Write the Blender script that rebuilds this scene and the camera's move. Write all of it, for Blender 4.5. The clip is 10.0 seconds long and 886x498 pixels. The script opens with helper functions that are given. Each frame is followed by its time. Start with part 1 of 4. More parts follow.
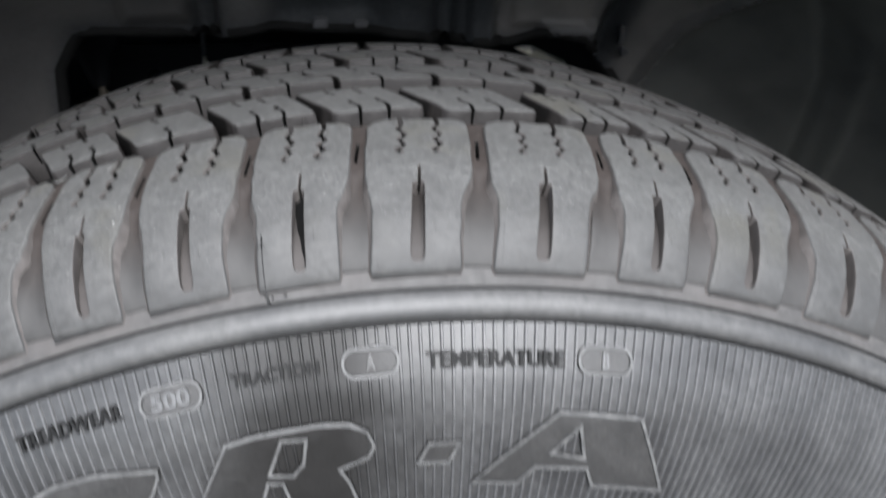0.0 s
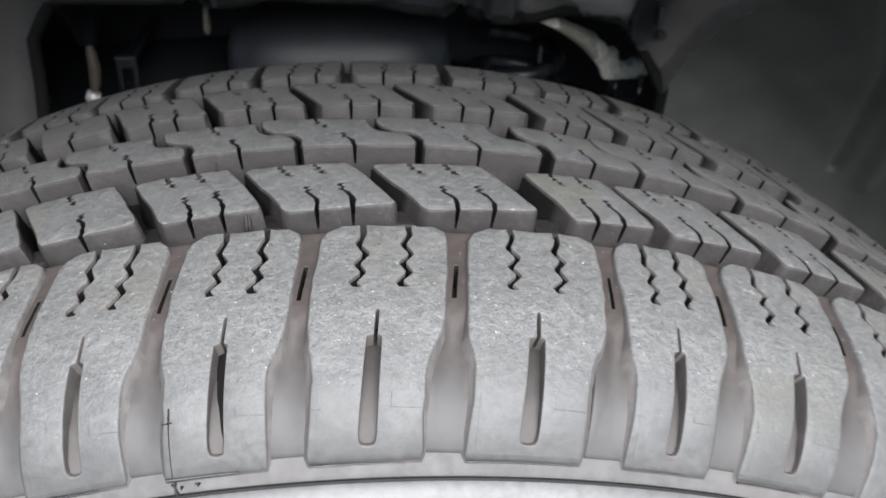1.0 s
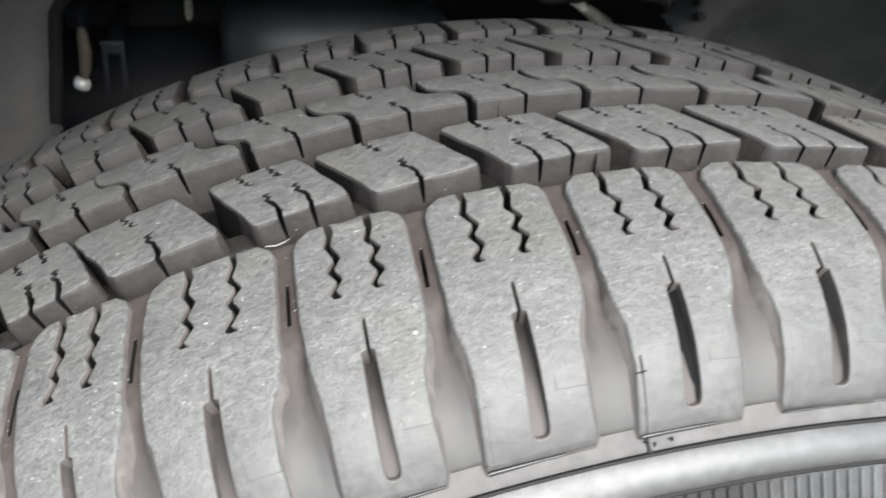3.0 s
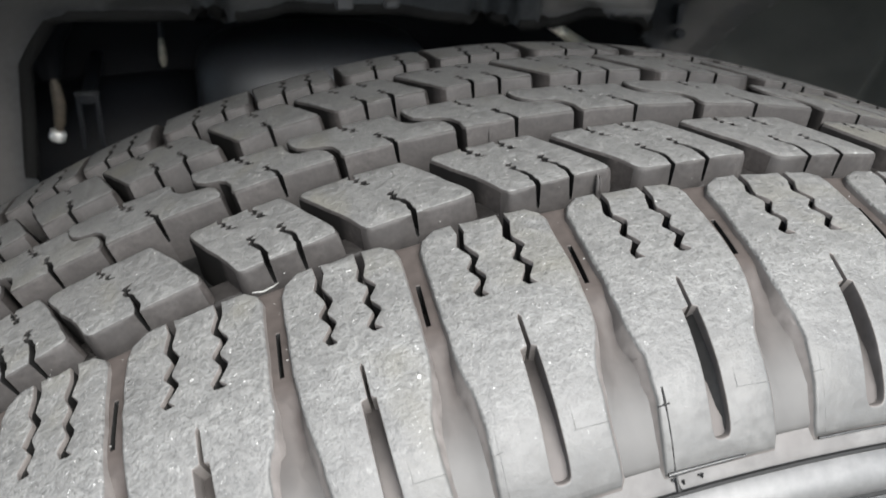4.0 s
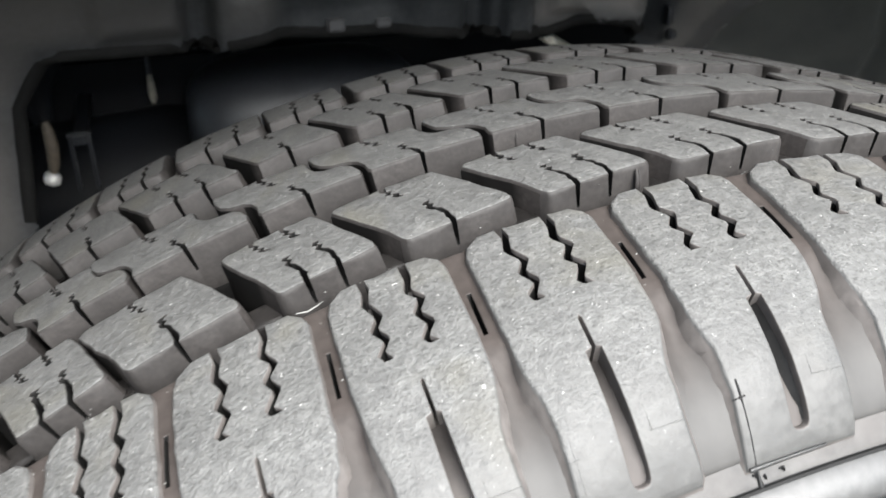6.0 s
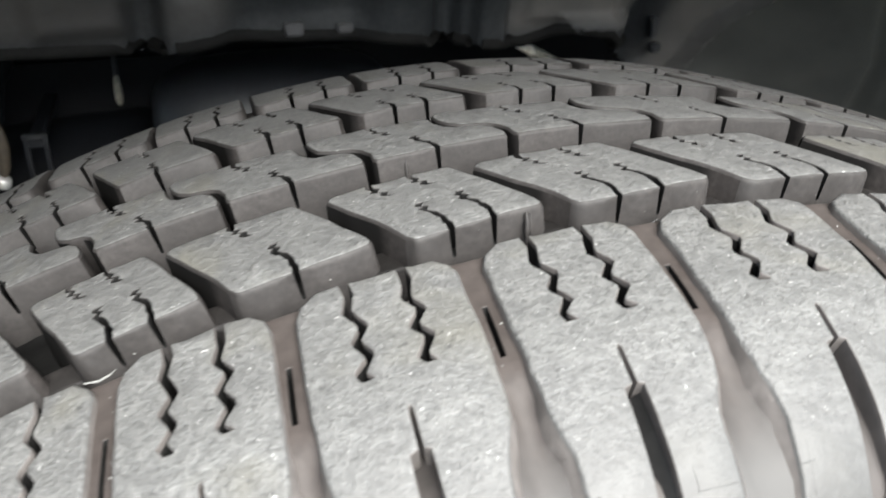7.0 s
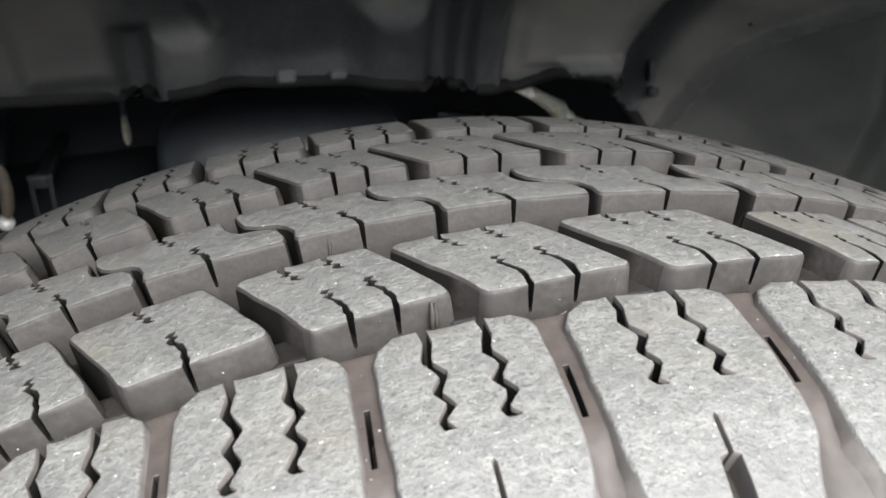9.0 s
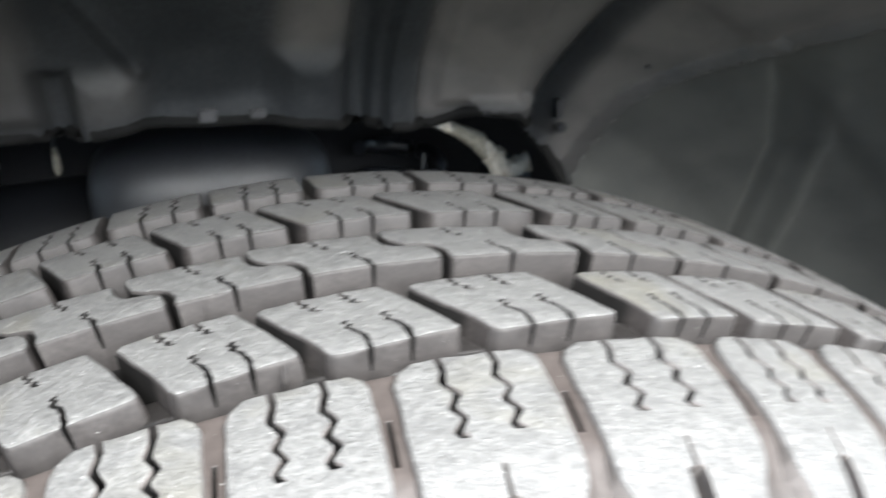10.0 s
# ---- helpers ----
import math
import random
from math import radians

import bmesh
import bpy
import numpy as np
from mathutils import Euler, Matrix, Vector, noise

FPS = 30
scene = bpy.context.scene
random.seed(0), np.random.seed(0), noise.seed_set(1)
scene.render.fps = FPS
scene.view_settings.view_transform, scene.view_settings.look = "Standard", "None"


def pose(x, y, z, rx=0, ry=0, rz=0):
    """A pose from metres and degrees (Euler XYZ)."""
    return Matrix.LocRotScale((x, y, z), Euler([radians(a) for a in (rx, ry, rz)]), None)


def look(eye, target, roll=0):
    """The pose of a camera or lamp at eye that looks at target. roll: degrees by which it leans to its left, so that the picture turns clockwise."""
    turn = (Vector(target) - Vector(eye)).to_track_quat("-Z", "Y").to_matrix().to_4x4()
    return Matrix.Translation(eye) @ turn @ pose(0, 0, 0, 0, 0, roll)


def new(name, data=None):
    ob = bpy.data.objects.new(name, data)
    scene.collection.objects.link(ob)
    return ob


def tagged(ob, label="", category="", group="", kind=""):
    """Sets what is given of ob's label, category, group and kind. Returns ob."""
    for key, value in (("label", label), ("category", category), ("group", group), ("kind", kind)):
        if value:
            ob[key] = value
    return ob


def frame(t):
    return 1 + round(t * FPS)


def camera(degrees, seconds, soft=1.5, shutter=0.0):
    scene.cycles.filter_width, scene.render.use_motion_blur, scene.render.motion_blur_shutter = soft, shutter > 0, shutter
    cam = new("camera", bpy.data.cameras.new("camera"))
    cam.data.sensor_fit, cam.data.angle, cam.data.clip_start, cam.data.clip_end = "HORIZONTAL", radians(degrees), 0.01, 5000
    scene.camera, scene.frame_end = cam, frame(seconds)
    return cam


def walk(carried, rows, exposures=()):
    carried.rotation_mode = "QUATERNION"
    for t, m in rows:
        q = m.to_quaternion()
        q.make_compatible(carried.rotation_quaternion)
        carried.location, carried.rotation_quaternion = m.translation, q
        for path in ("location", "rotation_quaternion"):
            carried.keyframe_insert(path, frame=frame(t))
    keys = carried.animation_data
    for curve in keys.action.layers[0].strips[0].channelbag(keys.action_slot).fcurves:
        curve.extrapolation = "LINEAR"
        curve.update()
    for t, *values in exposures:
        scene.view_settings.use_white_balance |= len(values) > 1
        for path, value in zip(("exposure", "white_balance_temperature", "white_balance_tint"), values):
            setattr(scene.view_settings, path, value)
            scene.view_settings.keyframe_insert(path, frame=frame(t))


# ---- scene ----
cam = camera(54.24, 10.0, soft=1.55, shutter=0.5)
HUB = 0.354  # height of the wheel's axle; the rows are taken from the axle
ROWS = [
    (0.0, -0.0220, -0.3044, 0.4316, 64.30, -0.65, -7.77),
    (0.5, -0.0174, -0.2709, 0.4689, 60.56, -1.17, -6.29),
    (1.0, 0.0005, -0.2331, 0.4590, 58.47, -1.77, -5.03),
    (1.5, 0.0008, -0.2206, 0.4553, 56.90, -0.95, -3.85),
    (2.0, -0.0447, -0.2181, 0.4381, 60.23, -5.95, -12.06),
    (2.2, -0.0648, -0.2142, 0.4429, 59.07, -6.49, -12.86),
    (3.3, -0.1166, -0.2030, 0.4227, 60.43, -3.73, -14.26),
    (3.5, -0.1154, -0.1993, 0.4209, 61.00, -3.18, -14.87),
    (4.0, -0.1118, -0.1970, 0.4238, 62.03, -2.20, -15.96),
    (4.5, -0.1143, -0.2010, 0.4276, 62.90, -0.96, -16.78),
    (5.0, -0.1237, -0.2045, 0.4224, 63.16, -0.63, -17.36),
    (5.2, -0.1288, -0.2041, 0.4226, 63.59, 0.03, -17.96),
    (6.5, -0.1052, -0.1783, 0.4151, 63.41, 1.19, -18.38),
    (7.0, -0.0841, -0.1694, 0.4129, 63.79, -0.04, -17.04),
    (7.5, -0.0758, -0.1665, 0.4162, 64.71, 0.49, -16.03),
    (8.0, -0.0696, -0.1668, 0.4217, 64.77, 1.28, -14.82),
    (8.5, -0.0601, -0.1671, 0.4249, 65.23, 1.12, -14.65),
    (9.0, -0.0601, -0.1667, 0.4205, 65.57, 0.52, -14.96),
    (9.5, -0.0577, -0.1656, 0.4235, 65.64, 0.72, -14.51),
    (10.0, -0.0446, -0.1895, 0.4414, 66.23, -0.15, -18.05),
]
cam.data.dof.use_dof, cam.data.dof.focus_distance, cam.data.dof.aperture_fstop = True, 0.175, 36.0
walk(cam, [(t, pose(x, y, HUB + z, rx, ry, rz)) for t, x, y, z, rx, ry, rz in ROWS],
     exposures=[(0.0, 1.45, 6200, 10), (0.5, 1.87, 6200, 10), (1.0, 2.0, 6250, 10), (2.0, 2.15, 6350, 9), (3.5, 2.2, 6450, 8), (4.0, 2.2, 6450, 8), (4.5, 2.33, 6450, 8), (5.0, 2.37, 6450, 8), (6.5, 2.4, 6510, 8), (7.0, 2.49, 6540, 7), (7.5, 2.64, 6540, 7), (8.5, 2.71, 6530, 8), (9.0, 2.62, 6530, 8), (9.5, 2.6, 6510, 8), (9.7, 2.7, 6510, 8), (10.0, 3.07, 6350, 8)])

# ---- light: open shade, daylight from the open side of the wheel arch ----
world = bpy.data.worlds.new("sky")
scene.world = world
world.use_nodes = True
wn = world.node_tree
sky = wn.nodes.new("ShaderNodeTexSky")
sky.sky_type = "NISHITA"
sky.sun_disc = False
sky.sun_elevation, sky.sun_rotation = radians(42), radians(174)
sky.dust_density, sky.ozone_density = 1.0, 1.0
wn.links.new(sky.outputs[0], wn.nodes["Background"].inputs[0])
wn.nodes["Background"].inputs[1].default_value = 0.07
sun = new("sun", bpy.data.lights.new("sun", "SUN"))
sun.data.energy, sun.data.angle, sun.data.color = 4.4, radians(52), (1.0, 0.975, 0.95)
sun.matrix_world = look((0.10, -1.0, 0.92), (0, 0, 0))


# ---- materials ----
def material(name, dark, light, rough, scale=60.0, bump=0.2, metal=0.0, fine=900.0, speck=None, stain=None, spec=0.5, fade=None):
    """Two-scale noise between two colours, fine relief, and pale specks."""
    m = bpy.data.materials.new(name)
    m.use_nodes = True
    t = m.node_tree
    b = t.nodes["Principled BSDF"]
    co = t.nodes.new("ShaderNodeTexCoord").outputs["Object"]

    def noise_node(sc, detail, roughness=0.6):
        n = t.nodes.new("ShaderNodeTexNoise")
        n.inputs["Scale"].default_value, n.inputs["Detail"].default_value, n.inputs["Roughness"].default_value = sc, detail, roughness
        t.links.new(co, n.inputs["Vector"])
        return n.outputs["Fac"]

    def ramp(src, a, c):
        r = t.nodes.new("ShaderNodeMapRange")
        r.inputs["From Min"].default_value, r.inputs["From Max"].default_value = a, c
        t.links.new(src, r.inputs["Value"])
        return r.outputs["Result"]

    def mix(fac, x, y):
        n = t.nodes.new("ShaderNodeMix")
        n.data_type = "RGBA"
        for sock, v in ((n.inputs["Factor"], fac), (n.inputs["A"], x), (n.inputs["B"], y)):
            if isinstance(v, tuple):
                sock.default_value = (*v, 1)
            else:
                t.links.new(v, sock)
        return n.outputs["Result"]

    big, small = noise_node(scale, 4), noise_node(fine, 3)
    col = mix(ramp(big, 0.35, 0.65), dark, light)
    col = mix(ramp(small, 0.3, 0.9), col, tuple(0.55 * v for v in dark))
    if stain:
        col = mix(ramp(noise_node(scale * 0.35, 3), 0.52, 0.72), col, stain)
    if speck is not None:
        col = mix(ramp(noise_node(fine * 0.22, 5, 0.65), 0.50, 0.72), col, tuple(1.25 * v for v in light))
        col = mix(ramp(noise_node(fine * 0.42, 5, 0.7), 0.58, 0.76), col, tuple(0.70 * v for v in dark))
        col = mix(ramp(noise_node(fine * 0.36, 3, 0.6), 0.70, 0.76), col, tuple(min(1.0, 2.2 * v) for v in light))
    if fade:  # a second colour across the width, uneven border; holds shade in grooves and slots
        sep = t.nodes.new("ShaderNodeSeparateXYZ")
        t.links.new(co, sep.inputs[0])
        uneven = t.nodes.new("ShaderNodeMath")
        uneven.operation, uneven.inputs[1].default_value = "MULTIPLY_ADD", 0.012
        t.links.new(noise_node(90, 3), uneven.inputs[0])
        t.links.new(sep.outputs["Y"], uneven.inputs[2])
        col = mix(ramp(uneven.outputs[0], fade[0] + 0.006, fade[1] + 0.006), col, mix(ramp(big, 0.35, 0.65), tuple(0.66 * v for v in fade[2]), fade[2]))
    t.links.new(col, b.inputs["Base Color"])
    r = t.nodes.new("ShaderNodeMapRange")
    r.inputs["To Min"].default_value, r.inputs["To Max"].default_value = rough - 0.1, rough + 0.12
    t.links.new(big, r.inputs["Value"])
    t.links.new(r.outputs["Result"], b.inputs["Roughness"])
    b.inputs["Metallic"].default_value = metal
    b.inputs["Specular IOR Level"].default_value = spec
    if bump:
        h = t.nodes.new("ShaderNodeMath")
        h.operation = "ADD"
        t.links.new(noise_node(fine * 0.6, 5, 0.7), h.inputs[0])
        t.links.new(noise_node(scale * 2.2, 3), h.inputs[1])
        n = t.nodes.new("ShaderNodeBump")
        n.inputs["Strength"].default_value, n.inputs["Distance"].default_value = bump, 0.001
        t.links.new(h.outputs[0], n.inputs["Height"])
        t.links.new(n.outputs["Normal"], b.inputs["Normal"])
    return m


def tread_rubber():
    """Abraded grey rubber: crumbly grain, pale scuffs, dark pits and a few glints painted as flecks."""
    m = bpy.data.materials.new("worn_tread_rubber")
    m.use_nodes = True
    t = m.node_tree
    b = t.nodes["Principled BSDF"]
    co = t.nodes.new("ShaderNodeTexCoord").outputs["Object"]
    shift = t.nodes.new("ShaderNodeVectorMath")  # no two blocks wear alike
    shift.operation = "ADD"
    t.links.new(co, shift.inputs[0])
    t.links.new(t.nodes.new("ShaderNodeObjectInfo").outputs["Random"], shift.inputs[1])
    drawn = t.nodes.new("ShaderNodeMapping")  # scuffs run aslant along the tread
    drawn.inputs["Rotation"].default_value = (0, 0, 0.5)
    drawn.inputs["Scale"].default_value = (300, 1000, 500)
    t.links.new(shift.outputs[0], drawn.inputs["Vector"])

    def grain(scale, detail, roughness, warp=0.0, where=shift):
        n = t.nodes.new("ShaderNodeTexNoise")
        for key, v in (("Scale", scale), ("Detail", detail), ("Roughness", roughness), ("Distortion", warp)):
            n.inputs[key].default_value = v
        t.links.new(where.outputs[0], n.inputs["Vector"])
        return n.outputs["Fac"]

    def layer(below, src, a, c, colour):
        r = t.nodes.new("ShaderNodeMapRange")
        r.inputs["From Min"].default_value, r.inputs["From Max"].default_value = a, c
        t.links.new(src, r.inputs["Value"])
        n = t.nodes.new("ShaderNodeMix")
        n.data_type = "RGBA"
        t.links.new(r.outputs["Result"], n.inputs["Factor"])
        if isinstance(below, tuple):
            n.inputs["A"].default_value = (*below, 1)
        else:
            t.links.new(below, n.inputs["A"])
        n.inputs["B"].default_value = (*colour, 1)
        return n.outputs["Result"]

    crumbs, lumps, scuffs = grain(1700, 4, 0.6), grain(480, 5, 0.62, 0.25), grain(1, 3, 0.55, 0.5, drawn)
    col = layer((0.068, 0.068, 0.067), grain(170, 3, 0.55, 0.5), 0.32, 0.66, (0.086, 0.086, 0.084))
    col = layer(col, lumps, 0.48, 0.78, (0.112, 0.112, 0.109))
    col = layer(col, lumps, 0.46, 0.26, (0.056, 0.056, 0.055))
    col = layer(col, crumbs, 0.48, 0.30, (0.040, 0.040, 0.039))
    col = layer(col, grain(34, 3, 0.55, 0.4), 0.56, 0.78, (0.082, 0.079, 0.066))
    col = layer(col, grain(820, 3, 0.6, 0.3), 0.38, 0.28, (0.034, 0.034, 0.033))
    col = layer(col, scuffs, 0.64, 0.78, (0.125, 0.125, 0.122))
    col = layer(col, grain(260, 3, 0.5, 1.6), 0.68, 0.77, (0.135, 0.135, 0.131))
    # shiny glints, put into the colour as pale flecks
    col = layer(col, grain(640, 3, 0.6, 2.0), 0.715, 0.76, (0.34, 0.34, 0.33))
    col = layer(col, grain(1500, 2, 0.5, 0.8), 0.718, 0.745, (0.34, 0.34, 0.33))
    # towards the sidewall: smooth moulded skin, darkened against the stronger light it faces
    sep = t.nodes.new("ShaderNodeSeparateXYZ")
    t.links.new(co, sep.inputs[0])
    uneven = t.nodes.new("ShaderNodeMath")
    uneven.operation, uneven.inputs[1].default_value = "MULTIPLY_ADD", 0.016
    t.links.new(grain(60, 2, 0.5), uneven.inputs[0])
    t.links.new(sep.outputs["Y"], uneven.inputs[2])
    skin = t.nodes.new("ShaderNodeMapRange")
    skin.inputs["From Min"].default_value, skin.inputs["From Max"].default_value = -0.072, -0.092
    t.links.new(uneven.outputs[0], skin.inputs["Value"])
    smooth_skin = layer(layer((0.036, 0.036, 0.0355), grain(70, 5, 0.6), 0.35, 0.65, (0.051, 0.0505, 0.049)), grain(420, 3, 0.5), 0.58, 0.36, (0.036, 0.0355, 0.0345))
    both = t.nodes.new("ShaderNodeMix")
    both.data_type = "RGBA"
    t.links.new(skin.outputs["Result"], both.inputs["Factor"])
    t.links.new(col, both.inputs["A"])
    t.links.new(smooth_skin, both.inputs["B"])
    t.links.new(both.outputs["Result"], b.inputs["Base Color"])
    relief_left = t.nodes.new("ShaderNodeMapRange")
    relief_left.inputs["To Min"].default_value, relief_left.inputs["To Max"].default_value = 0.64, 0.14
    t.links.new(skin.outputs["Result"], relief_left.inputs["Value"])
    b.inputs["Roughness"].default_value, b.inputs["Specular IOR Level"].default_value = 0.58, 0.4
    h = t.nodes.new("ShaderNodeMath")
    h.operation, h.inputs[1].default_value = "MULTIPLY_ADD", 0.3
    t.links.new(crumbs, h.inputs[0])
    t.links.new(lumps, h.inputs[2])
    n = t.nodes.new("ShaderNodeBump")
    t.links.new(relief_left.outputs["Result"], n.inputs["Strength"])
    n.inputs["Distance"].default_value = 0.0009
    t.links.new(h.outputs[0], n.inputs["Height"])
    t.links.new(n.outputs["Normal"], b.inputs["Normal"])
    return m


def with_dark_reflection(m):
    """The rubber of the sidewall, a dark reflection painted dull black across it."""
    t = m.node_tree
    b = t.nodes["Principled BSDF"]
    dusty = b.inputs["Base Color"].links[0].from_socket
    co = t.nodes.new("ShaderNodeTexCoord").outputs["Object"]
    n = t.nodes.new("ShaderNodeTexNoise")
    n.inputs["Scale"].default_value, n.inputs["Detail"].default_value = 55, 4
    t.links.new(co, n.inputs["Vector"])
    sep = t.nodes.new("ShaderNodeSeparateXYZ")
    t.links.new(co, sep.inputs[0])
    off = t.nodes.new("ShaderNodeMath")
    off.operation, off.inputs[1].default_value = "ADD", 0.030
    t.links.new(sep.outputs["X"], off.inputs[0])
    away = t.nodes.new("ShaderNodeMath")
    away.operation = "ABSOLUTE"
    t.links.new(off.outputs[0], away.inputs[0])
    ragged = t.nodes.new("ShaderNodeMath")
    ragged.operation, ragged.inputs[1].default_value = "MULTIPLY_ADD", 0.040
    t.links.new(n.outputs["Fac"], ragged.inputs[0])
    t.links.new(away.outputs[0], ragged.inputs[2])
    blackened = t.nodes.new("ShaderNodeMapRange")
    for key, v in (("From Min", 0.056), ("From Max", 0.026), ("To Min", 0.0), ("To Max", 0.85)):
        blackened.inputs[key].default_value = v
    t.links.new(ragged.outputs[0], blackened.inputs["Value"])
    both = t.nodes.new("ShaderNodeMix")
    both.data_type = "RGBA"
    t.links.new(blackened.outputs["Result"], both.inputs["Factor"])
    t.links.new(dusty, both.inputs["A"])
    both.inputs["B"].default_value = (0.011, 0.0105, 0.010, 1)
    dull = t.nodes.new("ShaderNodeMapRange")
    dull.inputs["To Min"].default_value, dull.inputs["To Max"].default_value = b.inputs["Specular IOR Level"].default_value, 0.12
    t.links.new(blackened.outputs["Result"], dull.inputs["Value"])
    t.links.new(dull.outputs["Result"], b.inputs["Specular IOR Level"])
    t.links.new(both.outputs["Result"], b.inputs["Base Color"])
    return m


def liner_plastic():
    """Black moulded plastic with brown and grey road dust, as thick as the mesh says."""
    m = material("dusty_moulded_plastic", (0.0165, 0.0182, 0.020), (0.033, 0.0352, 0.0375), 0.58, scale=14, bump=0.08, fine=300, spec=0.25)
    t = m.node_tree
    b = t.nodes["Principled BSDF"]
    col = b.inputs["Base Color"].links[0].from_socket
    co = t.nodes.new("ShaderNodeTexCoord").outputs["Object"]
    patchy = t.nodes.new("ShaderNodeTexNoise")
    patchy.inputs["Scale"].default_value, patchy.inputs["Detail"].default_value = 26, 5
    t.links.new(co, patchy.inputs["Vector"])
    thick = t.nodes.new("ShaderNodeMapRange")
    for key, v in (("From Min", 0.3), ("From Max", 0.6), ("To Min", 0.55), ("To Max", 1.0)):
        thick.inputs[key].default_value = v
    t.links.new(patchy.outputs["Fac"], thick.inputs["Value"])
    for name, dust in (("brown_dust", (0.104, 0.097, 0.0915)), ("grey_dust", (0.064, 0.065, 0.060))):
        amount = t.nodes.new("ShaderNodeAttribute")
        amount.attribute_name = name
        held = t.nodes.new("ShaderNodeMath")
        held.operation = "MULTIPLY"
        t.links.new(amount.outputs["Fac"], held.inputs[0])
        t.links.new(thick.outputs["Result"], held.inputs[1])
        mix = t.nodes.new("ShaderNodeMix")
        mix.data_type = "RGBA"
        t.links.new(held.outputs[0], mix.inputs["Factor"])
        t.links.new(col, mix.inputs["A"])
        mix.inputs["B"].default_value = (*dust, 1)
        col = mix.outputs["Result"]
    t.links.new(col, b.inputs["Base Color"])
    return m


TREAD = tread_rubber()
# dusty brown rubber, darkened so the walls' shade is part of the colour
SIDE = material("shaded_rubber_side", (0.019, 0.0172, 0.0165), (0.032, 0.0290, 0.0277), 0.65, scale=90, bump=0.12, spec=0.3)
# groove walls blacken inwards: the deep shade is put into their colour
GROOVE, GROOVE_OUT, GROOVE_IN = [material("shaded_groove_rubber", (0.019, 0.0172, 0.0165), (0.032, 0.0290, 0.0277), 0.8, scale=90, bump=0.05, spec=0.06, fade=(a, a + 0.004, (0.0055, 0.0053, 0.0051))) for a in (-0.0045, -0.0350, 0.0297)]
# dusty rubber, lightened in place of light these walls don't catch
SHOULDER_SIDE = material("lit_shoulder_rubber_side", (0.074, 0.067, 0.063), (0.098, 0.090, 0.086), 0.65, scale=60, bump=0.04, spec=0.3, fine=260)
# black that stands for the shade down in slits and grooves
SLIT = material("shade_black_rubber", (0.007, 0.007, 0.007), (0.012, 0.012, 0.0115), 0.8, scale=90, bump=0.0, spec=0.1)
FLOOR = material("dusty_groove_rubber", (0.050, 0.048, 0.047), (0.070, 0.068, 0.066), 0.62, scale=50, bump=0.06, stain=(0.064, 0.058, 0.055), spec=0.35, fine=300)
# slot floors: the shade of the deep inner end is graded into the colour
SLOT = material("shaded_slot_rubber", (0.020, 0.0175, 0.0165), (0.034, 0.030, 0.028), 0.65, scale=60, bump=0.04, spec=0.25, fine=260, fade=(-0.085, -0.099, (0.050, 0.045, 0.043)))
# brown stain, also darkened for the shade between the shoulder blocks
BROWN = material("brown_stained_shaded_rubber", (0.030, 0.0245, 0.0222), (0.047, 0.0400, 0.0368), 0.6, scale=60, bump=0.04, spec=0.3, fine=260, fade=(-0.079, -0.096, (0.047, 0.0455, 0.044)))
PALE = material("pale_worn_rim_rubber", (0.06, 0.06, 0.06), (0.13, 0.13, 0.127), 0.5, scale=400, bump=0.3)
SHRED = material("bleached_rubber_shred", (0.12, 0.12, 0.115), (0.20, 0.20, 0.19), 0.6, scale=400, bump=0.2)
BEAD_RUBBER = material("dusty_shoulder_bead_rubber", (0.048, 0.048, 0.048), (0.078, 0.077, 0.075), 0.5, scale=34, bump=0.05, fine=400, spec=0.5)
WALL = with_dark_reflection(material("sidewall_rubber", (0.022, 0.022, 0.0225), (0.056, 0.056, 0.056), 0.38, scale=30, bump=0.06, fine=400, spec=0.5))
RIB = with_dark_reflection(material("worn_rib_rubber", (0.062, 0.062, 0.063), (0.105, 0.105, 0.105), 0.4, scale=60, bump=0.06))
JET = material("jet_black_letter_rubber", (0.004, 0.004, 0.004), (0.007, 0.007, 0.007), 0.6, scale=200, bump=0.1, spec=0.2)
INK = material("clean_black_rubber", (0.010, 0.010, 0.010), (0.016, 0.016, 0.016), 0.45, scale=120, bump=0.1)
BADGE = with_dark_reflection(material("smooth_raised_rubber", (0.022, 0.0215, 0.021), (0.033, 0.032, 0.031), 0.5, scale=120, bump=0.25))
PLASTIC = material("dusty_black_plastic", (0.0165, 0.0182, 0.020), (0.033, 0.0352, 0.0375), 0.55, scale=14, bump=0.15, fine=500, spec=0.25)
LINER = liner_plastic()
DARK = material("dark_coated_metal", (0.006, 0.0075, 0.010), (0.012, 0.0135, 0.017), 0.42, scale=20, bump=0.1, fine=300, spec=0.4)
NEAR_BLACK = material("near_black_underbody", (0.002, 0.0025, 0.0035), (0.005, 0.006, 0.008), 0.6, scale=20, bump=0.1, fine=300, spec=0.15)
BELLOWS = material("grey_black_bellows_rubber", (0.008, 0.0092, 0.0115), (0.018, 0.020, 0.024), 0.5, scale=22, bump=0.08, fine=300, spec=0.5)
RUST = material("corroded_pale_metal", (0.48, 0.45, 0.38), (0.80, 0.77, 0.68), 0.55, scale=150, bump=0.7, fine=700, stain=(0.20, 0.14, 0.085))
OLD = material("dull_corroded_steel", (0.16, 0.15, 0.12), (0.34, 0.32, 0.26), 0.55, scale=300, bump=0.5)
TAN = material("tan_rusted_metal", (0.055, 0.043, 0.030), (0.105, 0.085, 0.060), 0.6, scale=150, bump=0.4)
